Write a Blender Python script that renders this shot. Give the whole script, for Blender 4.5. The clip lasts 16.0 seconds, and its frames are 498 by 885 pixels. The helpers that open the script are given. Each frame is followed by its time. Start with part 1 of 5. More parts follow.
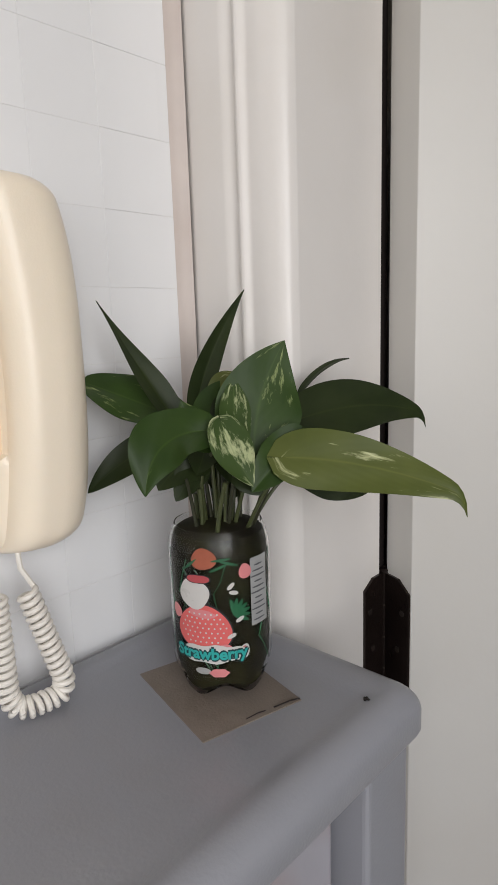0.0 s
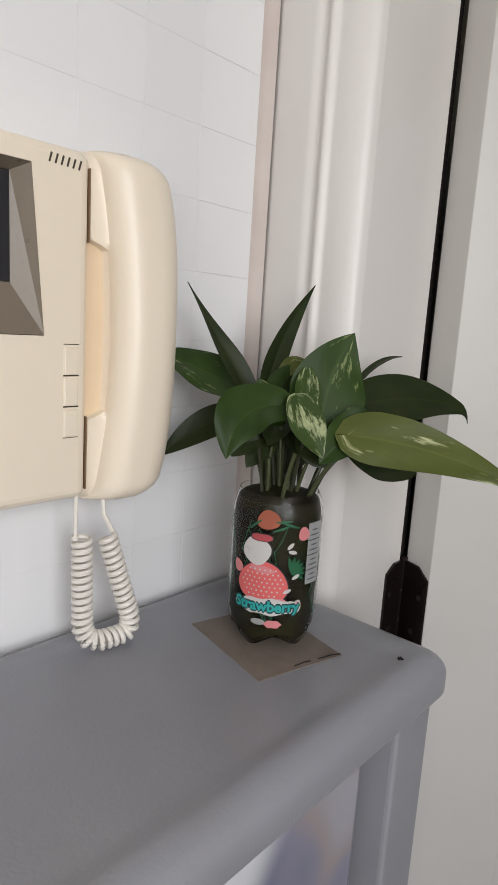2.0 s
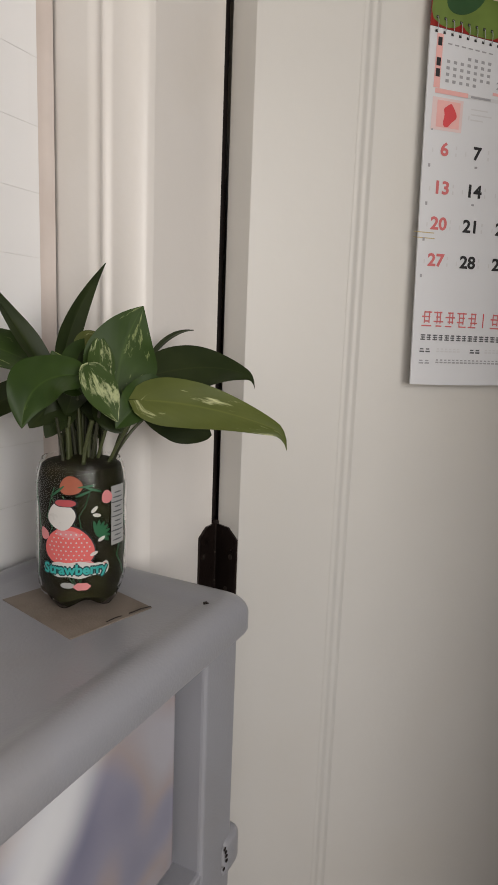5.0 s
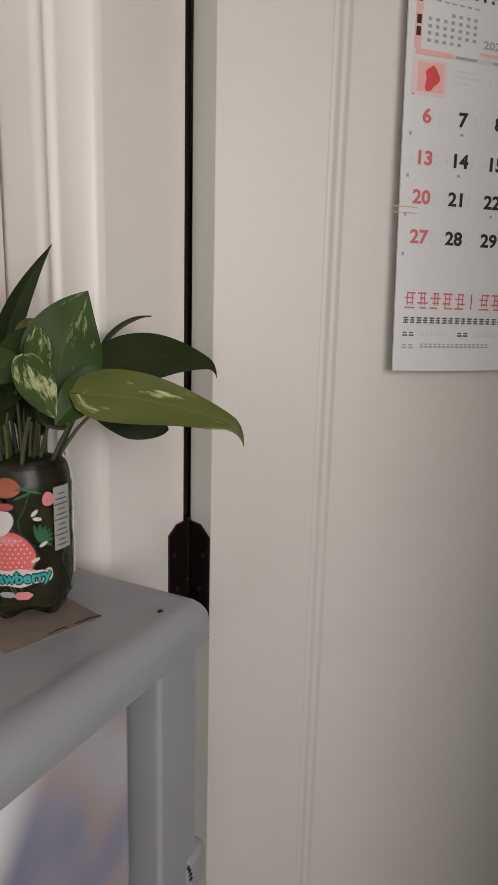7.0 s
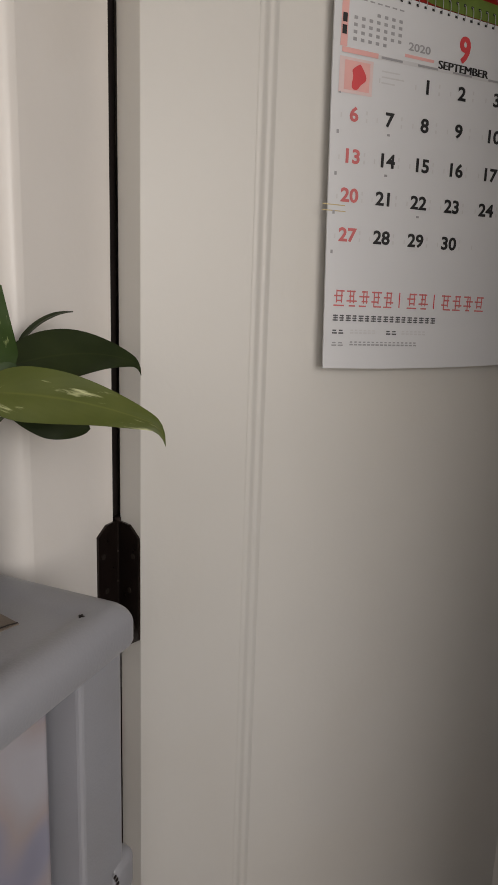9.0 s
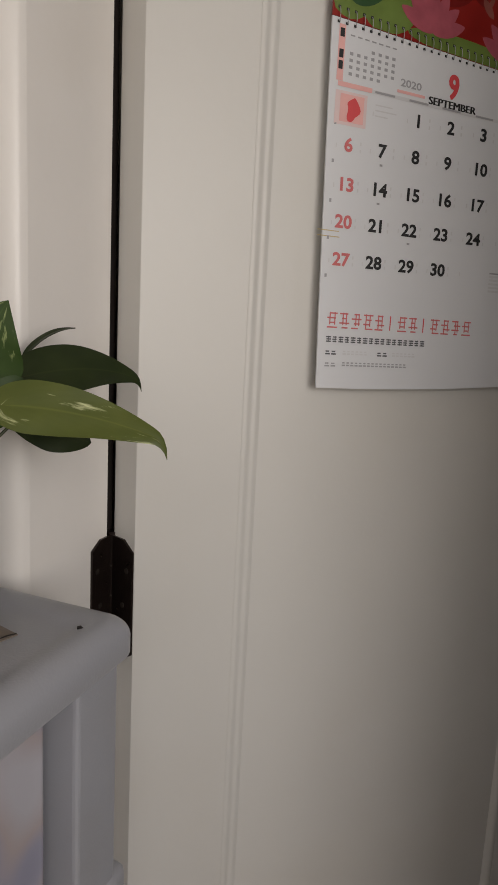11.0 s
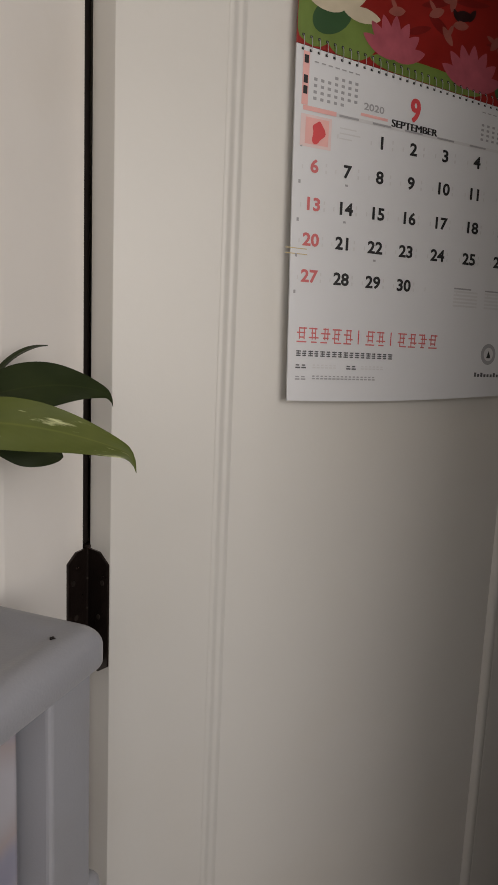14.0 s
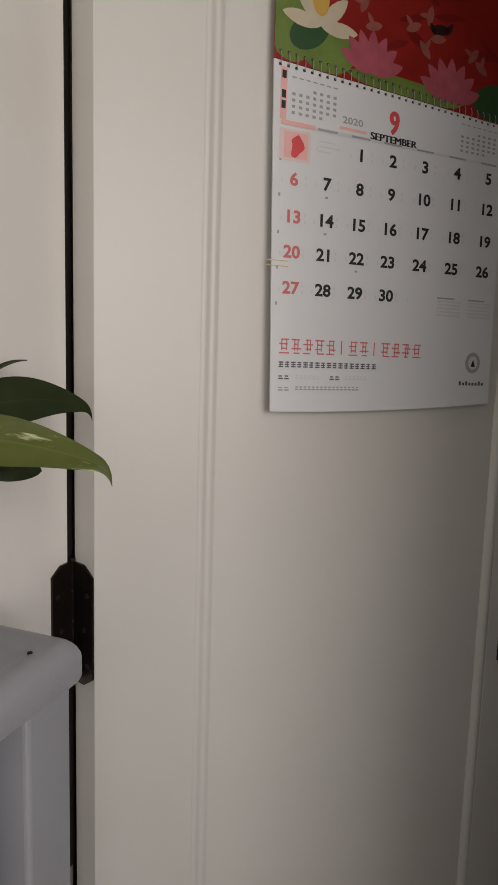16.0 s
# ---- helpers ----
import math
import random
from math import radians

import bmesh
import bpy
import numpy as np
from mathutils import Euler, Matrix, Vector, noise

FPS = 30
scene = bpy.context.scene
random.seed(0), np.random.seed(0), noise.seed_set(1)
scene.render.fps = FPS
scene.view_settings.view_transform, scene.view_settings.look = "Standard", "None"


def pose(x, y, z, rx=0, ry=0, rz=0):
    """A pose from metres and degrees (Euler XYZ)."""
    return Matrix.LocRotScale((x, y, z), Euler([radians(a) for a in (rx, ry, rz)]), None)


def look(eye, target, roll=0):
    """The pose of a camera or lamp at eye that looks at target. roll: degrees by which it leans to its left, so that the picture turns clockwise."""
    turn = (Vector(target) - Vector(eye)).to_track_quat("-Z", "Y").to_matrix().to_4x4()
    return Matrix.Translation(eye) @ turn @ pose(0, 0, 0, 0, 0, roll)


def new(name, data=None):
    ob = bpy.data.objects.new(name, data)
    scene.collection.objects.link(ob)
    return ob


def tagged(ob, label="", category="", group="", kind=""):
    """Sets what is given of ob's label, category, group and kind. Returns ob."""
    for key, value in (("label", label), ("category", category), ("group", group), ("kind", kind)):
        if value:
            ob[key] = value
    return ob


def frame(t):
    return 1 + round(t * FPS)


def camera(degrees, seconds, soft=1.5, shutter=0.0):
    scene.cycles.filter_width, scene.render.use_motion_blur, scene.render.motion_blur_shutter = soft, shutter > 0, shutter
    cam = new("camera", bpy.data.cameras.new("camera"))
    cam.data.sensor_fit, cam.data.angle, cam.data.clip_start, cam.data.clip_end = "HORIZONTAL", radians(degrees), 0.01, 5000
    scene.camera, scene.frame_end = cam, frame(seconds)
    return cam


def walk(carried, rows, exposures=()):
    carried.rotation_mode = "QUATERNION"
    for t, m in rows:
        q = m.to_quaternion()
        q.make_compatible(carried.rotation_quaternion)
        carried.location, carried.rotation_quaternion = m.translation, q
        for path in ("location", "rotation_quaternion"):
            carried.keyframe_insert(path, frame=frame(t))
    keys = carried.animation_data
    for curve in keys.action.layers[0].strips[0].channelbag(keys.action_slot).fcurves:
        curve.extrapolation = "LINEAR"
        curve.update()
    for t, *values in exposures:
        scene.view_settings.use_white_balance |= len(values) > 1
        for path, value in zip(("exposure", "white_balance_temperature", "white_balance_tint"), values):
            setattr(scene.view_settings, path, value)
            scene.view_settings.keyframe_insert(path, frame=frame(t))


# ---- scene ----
cam = camera(43.0, 16.0)
PATH = [
    (0, (0.002, 0.018, 1.448), (-1.339, 1.454, 1.076), -1.9),
    (0.2, (-0.0012, 0.0188, 1.4488), (-1.3925, 1.4099, 1.0924), -1.78),
    (0.5, (-0.006, 0.02, 1.45), (-1.412, 1.403, 1.115), -1.5),
    (0.8, (-0.0096, 0.0062, 1.447), (-1.3976, 1.4019, 1.0919), -0.55),
    (1, (-0.012, -0.003, 1.445), (-1.391, 1.397, 1.072), -0.4),
    (1.2, (-0.0108, -0.009, 1.4426), (-1.3811, 1.3926, 1.0457), -0.65),
    (1.5, (-0.009, -0.018, 1.439), (-1.359, 1.402, 1.038), -0.2),
    (1.8, (-0.009, -0.0486, 1.4354), (-1.3247, 1.408, 1.0545), 2.14),
    (2, (-0.009, -0.069, 1.433), (-1.314, 1.404, 1.077), 3.6),
    (2.2, (-0.005, -0.0686, 1.4282), (-1.3305, 1.3826, 1.0624), 3.46),
    (2.5, (0.001, -0.068, 1.421), (-1.215, 1.471, 1.029), 2.7),
    (2.8, (0.0082, -0.065, 1.4144), (-1.1367, 1.5326, 1.0463), 1.73),
    (3, (0.013, -0.063, 1.41), (-1.145, 1.515, 1), 1.7),
    (3.2, (0.0154, -0.0634, 1.4084), (-1.1517, 1.5039, 0.9828), 1.09),
    (3.5, (0.019, -0.064, 1.406), (-1.131, 1.514, 0.972), 0.3),
    (3.8, (0.0184, -0.073, 1.4036), (-1.1383, 1.5018, 0.9762), -0.35),
    (4, (0.018, -0.079, 1.402), (-1.113, 1.518, 0.988), 0.2),
    (4.2, (0.0196, -0.0846, 1.4044), (-1.0422, 1.548, 0.9661), 2.15),
    (4.5, (0.022, -0.093, 1.408), (-0.896, 1.643, 1.028), 2.7),
    (4.7, (0.032, -0.09, 1.411), (-0.849, 1.674, 1.076), 2.2),
    (7, (0.062, -0.021, 1.416), (-0.846, 1.718, 1.028), 1.4),
    (7.5, (0.071, -0.011, 1.417), (-0.794, 1.745, 1.011), 2),
    (8, (0.086, -0.004, 1.419), (-0.675, 1.801, 1.019), 1.6),
    (8.5, (0.078, -0.01, 1.415), (-0.721, 1.782, 1.029), 2),
    (9, (0.077, -0.005, 1.417), (-0.683, 1.802, 1.023), 1.9),
    (9.2, (0.071, -0.008, 1.418), (-0.668, 1.814, 1.055), 2.3),
    (11.3, (0.07, -0.024, 1.414), (-0.635, 1.818, 1.087), 3.1),
    (11.5, (0.073, -0.025, 1.418), (-0.607, 1.826, 1.088), 2.7),
    (11.8, (0.0754, -0.028, 1.4222), (-0.6724, 1.805, 1.1409), 3),
    (12, (0.077, -0.03, 1.425), (-0.662, 1.806, 1.136), 2.5),
    (12.2, (0.0818, -0.0252, 1.4242), (-0.609, 1.8305, 1.1468), 2.67),
    (12.5, (0.089, -0.018, 1.423), (-0.561, 1.851, 1.134), 2.3),
    (12.8, (0.0932, -0.015, 1.4242), (-0.6353, 1.8245, 1.1381), 2.39),
    (13, (0.096, -0.013, 1.425), (-0.653, 1.82, 1.146), 2.2),
    (13.5, (0.096, -0.025, 1.425), (-0.643, 1.816, 1.166), 2.9),
    (13.8, (0.093, -0.0298, 1.4208), (-0.5834, 1.8309, 1.1387), 2.21),
    (14, (0.091, -0.033, 1.418), (-0.588, 1.826, 1.131), 2.4),
    (14.5, (0.099, -0.033, 1.419), (-0.597, 1.821, 1.141), 2.3),
    (14.8, (0.1056, -0.033, 1.4214), (-0.5503, 1.8374, 1.1556), 2),
    (15, (0.11, -0.033, 1.423), (-0.534, 1.844, 1.172), 1.9),
    (15.2, (0.1088, -0.0318, 1.4226), (-0.547, 1.8371, 1.1448), 1.72),
    (15.5, (0.107, -0.03, 1.422), (-0.6, 1.824, 1.169), 2),
    (16, (0.112, -0.027, 1.421), (-0.574, 1.834, 1.164), 1.7),
]
EXPOSURE = [(0.0, -0.27, 6600, 10), (2.0, -0.29, 6550, 10), (3.0, -0.23, 6650, 11), (3.7, -0.20, 6850, 11), (4.7, -0.32, 7000, 11), (7.0, -0.48, 7100, 12), (9.0, -0.60, 7150, 12), (13.0, -0.60, 7150, 12), (16.0, -0.56, 7100, 12)]
walk(cam, [(t, look(eye, target, roll)) for t, eye, target, roll in PATH], EXPOSURE)

# ---- light: daylight through the window behind, soft sky ----
world = bpy.data.worlds.new("sky_world")
scene.world = world
world.use_nodes = True
wn = world.node_tree.nodes
sky = wn.new("ShaderNodeTexSky")
sky.sky_type, sky.sun_disc = "NISHITA", False
sky.sun_elevation, sky.sun_rotation = radians(40), radians(150)
wn["Background"].inputs["Strength"].default_value = 0.12
world.node_tree.links.new(sky.outputs["Color"], wn["Background"].inputs["Color"])


def area(name, m, sx, sy, watts, color):
    la = bpy.data.lights.new(name, "AREA")
    la.shape, la.size, la.size_y, la.energy, la.color = "RECTANGLE", sx, sy, watts, color
    ob = new(name, la)
    ob.matrix_world = m
    return ob


WIN_Z0, WIN_Z1 = 1.10, 2.26
EWIN, SWIN = (-1.08, -0.03), (0.40, 1.20)  # east window along y, south window along x
area("window_daylight_south", look((0.80, -1.36, 1.68), (-0.1, 0.4, 1.25)), 0.76, 1.10, 6, (0.985, 0.985, 1.0))
area("window_daylight_east", look((1.26, -0.555, 1.68), (-0.4, -0.10, 1.25)), 1.0, 1.10, 25, (0.985, 0.985, 1.0))


# ---- materials ----
def mat(name, color, rough=0.5, metal=0.0, scale=20.0, vary=0.08, bump=0.05, fine=300.0, spec=0.5,
        coat=0.0, trans=0.0, ior=1.45, subsurface=0.0, rand=0.0, stain=None, stain_amount=0.0, stain_scale=6.0):
    """A surface with variation at two scales, some relief and optional stains."""
    m = bpy.data.materials.new(name)
    m.use_nodes = True
    nt = m.node_tree
    n, l = nt.nodes, nt.links
    b = n["Principled BSDF"]
    tc = n.new("ShaderNodeTexCoord")
    big, small = n.new("ShaderNodeTexNoise"), n.new("ShaderNodeTexNoise")
    big.inputs["Scale"].default_value, small.inputs["Scale"].default_value = scale, fine
    big.inputs["Detail"].default_value, small.inputs["Detail"].default_value = 4, 2
    for t in (big, small):
        l.new(tc.outputs["Object"], t.inputs["Vector"])
    ramp = n.new("ShaderNodeMixRGB")
    ramp.inputs[1].default_value = (*[max(0, c * (1 - vary)) for c in color], 1)
    ramp.inputs[2].default_value = (*[min(1, c * (1 + vary)) for c in color], 1)
    l.new(big.outputs["Fac"], ramp.inputs[0])
    out = ramp.outputs[0]
    if stain:
        sn, sr, sm = n.new("ShaderNodeTexNoise"), n.new("ShaderNodeValToRGB"), n.new("ShaderNodeMixRGB")
        sn.inputs["Scale"].default_value, sn.inputs["Detail"].default_value = stain_scale, 6
        sr.color_ramp.elements[0].position, sr.color_ramp.elements[1].position = 0.5, 0.75
        sr.color_ramp.elements[1].color = (stain_amount,) * 3 + (1,)
        l.new(tc.outputs["Object"], sn.inputs["Vector"])
        l.new(sn.outputs["Fac"], sr.inputs[0])
        l.new(sr.outputs[0], sm.inputs[0])
        l.new(out, sm.inputs[1])
        sm.inputs[2].default_value = (*stain, 1)
        out = sm.outputs[0]
    if rand:
        oi, hs, mr = n.new("ShaderNodeObjectInfo"), n.new("ShaderNodeHueSaturation"), n.new("ShaderNodeMapRange")
        mr.inputs[3].default_value, mr.inputs[4].default_value = 1 - rand, 1 + rand
        l.new(oi.outputs["Random"], mr.inputs[0])
        l.new(mr.outputs[0], hs.inputs["Value"])
        l.new(out, hs.inputs["Color"])
        out = hs.outputs[0]
    l.new(out, b.inputs["Base Color"])
    rr = n.new("ShaderNodeMapRange")
    rr.inputs[3].default_value, rr.inputs[4].default_value = max(0.02, rough - 0.07), min(1, rough + 0.07)
    l.new(big.outputs["Fac"], rr.inputs[0])
    l.new(rr.outputs[0], b.inputs["Roughness"])
    b.inputs["Metallic"].default_value = metal
    b.inputs["Specular IOR Level"].default_value = spec
    b.inputs["Coat Weight"].default_value = coat
    b.inputs["Coat Roughness"].default_value = 0.15
    b.inputs["Transmission Weight"].default_value = trans
    b.inputs["IOR"].default_value = ior
    if subsurface:
        b.inputs["Subsurface Weight"].default_value = subsurface
        b.inputs["Subsurface Radius"].default_value = (0.004, 0.003, 0.002)
    if bump:
        bp = n.new("ShaderNodeBump")
        bp.inputs["Strength"].default_value, bp.inputs["Distance"].default_value = bump, 0.002
        l.new(small.outputs["Fac"], bp.inputs["Height"])
        l.new(bp.outputs[0], b.inputs["Normal"])
    return m


M_PAINT = mat("cream_white_gloss_paint", (0.76, 0.73, 0.705), 0.32, scale=9, vary=0.03, bump=0.12, fine=90,
              stain=(0.62, 0.56, 0.48), stain_amount=0.25, stain_scale=5)
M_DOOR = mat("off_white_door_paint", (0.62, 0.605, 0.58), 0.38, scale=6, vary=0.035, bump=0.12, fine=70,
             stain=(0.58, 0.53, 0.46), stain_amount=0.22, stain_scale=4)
M_TILE = mat("white_glazed_tile", (0.82, 0.82, 0.83), 0.16, scale=15, vary=0.02, bump=0.04, fine=60, rand=0.012)
M_GROUT = mat("pale_grout", (0.80, 0.79, 0.785), 0.8, scale=30, vary=0.06, bump=0.3, fine=500)
M_PLASTER = mat("cream_wall_paint", (0.52, 0.49, 0.45), 0.7, scale=4, vary=0.03, bump=0.15, fine=120)
M_FLOOR = mat("brown_floor_tile", (0.20, 0.17, 0.14), 0.4, scale=8, vary=0.12, bump=0.1)
M_GREY = mat("grey_moulded_plastic", (0.285, 0.290, 0.320), 0.30, scale=7, vary=0.05, bump=0.10, fine=420,
             stain=(0.24, 0.225, 0.21), stain_amount=0.25, stain_scale=11)
M_CREAM = mat("aged_cream_plastic", (0.86, 0.76, 0.62), 0.30, scale=10, vary=0.03, bump=0.05, fine=600, subsurface=0.05)
# same cream, deeper and more orange: the recess shade is in the colour
M_CREAM_SHADE = mat("aged_cream_plastic_in_shade", (0.80, 0.63, 0.44), 0.4, scale=10, vary=0.04, bump=0.05, fine=600)
M_SLOT = mat("dark_slot", (0.06, 0.045, 0.03), 0.6, bump=0)
# brown that stands for shade in the gap beside the handset
M_GAP_SHADE = mat("brown_gap_shade", (0.22, 0.14, 0.08), 0.6, bump=0)
M_BEZEL = mat("taupe_screen_bezel", (0.20, 0.165, 0.125), 0.30, scale=40, vary=0.10, bump=0.06)
M_SCREEN = mat("black_screen_glass", (0.02, 0.02, 0.024), 0.07, scale=5, vary=0.1, bump=0, coat=0.4)
M_CORD = mat("white_cord_plastic", (0.80, 0.76, 0.70), 0.42, scale=60, vary=0.05, bump=0)
M_HINGE = mat("dark_brown_hinge_metal", (0.022, 0.015, 0.013), 0.30, 0.5, scale=60, vary=0.35, bump=0.15, fine=400)
M_SCREW = mat("worn_screw_metal", (0.10, 0.085, 0.075), 0.35, 0.8, bump=0)
M_SEAL = mat("black_brown_door_seal", (0.012, 0.008, 0.007), 0.65, scale=40, vary=0.3, bump=0.2)
M_MAT = mat("brown_grey_cork_mat", (0.215, 0.178, 0.150), 0.8, scale=30, vary=0.22, bump=0.25, fine=520,
            stain=(0.13, 0.095, 0.07), stain_amount=0.6, stain_scale=22)
M_PET = mat("clear_pet", (0.97, 0.98, 0.97), 0.04, scale=20, vary=0.01, bump=0, fine=60, trans=1.0, ior=1.06, coat=0.2)
M_SOIL = mat("dark_wet_roots_and_soil", (0.016, 0.014, 0.009), 0.55, scale=60, vary=0.7, bump=0,
             stain=(0.050, 0.052, 0.020), stain_amount=0.7, stain_scale=26, spec=0.1)
M_STEM = mat("dull_green_stem", (0.050, 0.060, 0.022), 0.45, scale=60, vary=0.25, bump=0.05)
M_STEM2 = mat("dark_brown_green_stem", (0.024, 0.026, 0.012), 0.45, scale=60, vary=0.25, bump=0.05)
M_SEALANT = mat("aged_brown_joint_filler", (0.16, 0.115, 0.085), 0.7, scale=25, vary=0.3, bump=0.2)
# tint for the soft dark band beside the casing: shade given as colour
M_CORNER_SHADE = mat("pinkish_brown_corner_shade", (0.60, 0.53, 0.495), 0.6, scale=14, vary=0.14, bump=0.1, fine=150,
               stain=(0.46, 0.37, 0.33), stain_amount=0.5, stain_scale=9)
M_PAPER = mat("white_calendar_paper", (0.66, 0.67, 0.70), 0.42, scale=6, vary=0.015, bump=0.05, fine=40)
M_INK = mat("black_print", (0.02, 0.02, 0.022), 0.5, bump=0)
M_INKG = mat("grey_print", (0.34, 0.34, 0.36), 0.5, bump=0)
M_INKD = mat("dark_grey_print", (0.10, 0.10, 0.11), 0.5, bump=0)
M_INKL = mat("faint_grey_print", (0.60, 0.60, 0.62), 0.5, bump=0)
M_RED = mat("red_print", (0.66, 0.07, 0.08), 0.5, bump=0)
M_RED2 = mat("faded_red_print", (0.60, 0.15, 0.155), 0.5, bump=0)
M_PINK = mat("pale_red_print", (0.78, 0.42, 0.40), 0.5, scale=30, vary=0.1, bump=0)
M_BLUSH = mat("blush_print", (0.72, 0.56, 0.56), 0.5, scale=40, vary=0.08, bump=0)
M_GOLD = mat("brass_wire", (0.55, 0.45, 0.25), 0.4, 0.6, bump=0)
M_STRAW = mat("strawberry_red_print", (0.66, 0.13, 0.125), 0.3, scale=60, vary=0.1, bump=0)
M_FADED = mat("faded_orange_print", (0.34, 0.10, 0.06), 0.3, scale=60, vary=0.3, bump=0)
M_FADEDR = mat("dull_red_print", (0.42, 0.075, 0.085), 0.3, scale=60, vary=0.2, bump=0)
M_PINKP = mat("pink_print", (0.62, 0.22, 0.23), 0.3, scale=60, vary=0.1, bump=0)
M_WHITEP = mat("white_print", (0.56, 0.545, 0.53), 0.3, scale=60, vary=0.03, bump=0)
M_TEAL = mat("teal_print", (0.03, 0.36, 0.34), 0.3, scale=60, vary=0.1, bump=0)
M_TEALD = mat("dark_teal_print", (0.008, 0.045, 0.05), 0.3, scale=60, vary=0.1, bump=0)
M_LEAFP = mat("green_print", (0.018, 0.11, 0.05), 0.3, scale=60, vary=0.2, bump=0)
M_NUTR = mat("grey_white_panel_print", (0.33, 0.335, 0.335), 0.3, scale=90, vary=0.08, bump=0)


def milky_drawer(name):
    """Milky plastic with soft lilac and pink tints and a painted window reflection, one pale streak slanting across."""
    m = bpy.data.materials.new(name)
    m.use_nodes = True
    n, l = m.node_tree.nodes, m.node_tree.links
    b = n["Principled BSDF"]
    tc, ns, sep = n.new("ShaderNodeTexCoord"), n.new("ShaderNodeTexNoise"), n.new("ShaderNodeSeparateXYZ")
    ns.inputs["Scale"].default_value, ns.inputs["Detail"].default_value = 9.0, 1.0
    l.new(tc.outputs["Object"], ns.inputs["Vector"])
    l.new(tc.outputs["Object"], sep.inputs[0])
    cr = n.new("ShaderNodeValToRGB")
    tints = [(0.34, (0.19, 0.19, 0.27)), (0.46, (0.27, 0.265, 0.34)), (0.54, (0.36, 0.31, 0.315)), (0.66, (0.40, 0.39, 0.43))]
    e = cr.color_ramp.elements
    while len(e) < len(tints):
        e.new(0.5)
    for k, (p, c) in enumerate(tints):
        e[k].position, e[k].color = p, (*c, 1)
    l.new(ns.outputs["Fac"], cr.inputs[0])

    def op(kind, a, c, d=None):
        o = n.new("ShaderNodeMath")
        o.operation = kind
        for k, v in enumerate((a, c, d)):
            if v is None:
                continue
            if isinstance(v, (int, float)):
                o.inputs[k].default_value = v
            else:
                l.new(v, o.inputs[k])
        return o.outputs[0]
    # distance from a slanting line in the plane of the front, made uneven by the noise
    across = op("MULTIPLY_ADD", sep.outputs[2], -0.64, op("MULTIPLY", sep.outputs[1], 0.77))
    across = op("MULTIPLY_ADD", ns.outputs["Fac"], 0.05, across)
    dist = op("ABSOLUTE", op("ADD", across, GLARE_OFFSET), 0)
    # the window's reflection, painted into the base colour as a pale streak
    glare = n.new("ShaderNodeMapRange")
    glare.interpolation_type = "SMOOTHSTEP"
    glare.inputs[1].default_value, glare.inputs[2].default_value, glare.inputs[3].default_value, glare.inputs[4].default_value = 0.004, 0.048, 1.0, 0.0
    l.new(dist, glare.inputs[0])
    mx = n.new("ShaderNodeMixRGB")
    l.new(glare.outputs[0], mx.inputs[0])
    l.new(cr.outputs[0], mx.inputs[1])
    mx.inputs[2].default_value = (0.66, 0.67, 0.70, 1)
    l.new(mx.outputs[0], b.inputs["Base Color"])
    b.inputs["Roughness"].default_value, b.inputs["Coat Weight"].default_value = 0.24, 0.4
    b.inputs["Coat Roughness"].default_value = 0.2
    return m


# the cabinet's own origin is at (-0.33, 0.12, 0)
GLARE_OFFSET = 0.64 * 1.075 - 0.77 * (0.172 - 0.12) - 0.025
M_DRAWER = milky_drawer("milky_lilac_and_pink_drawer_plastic")


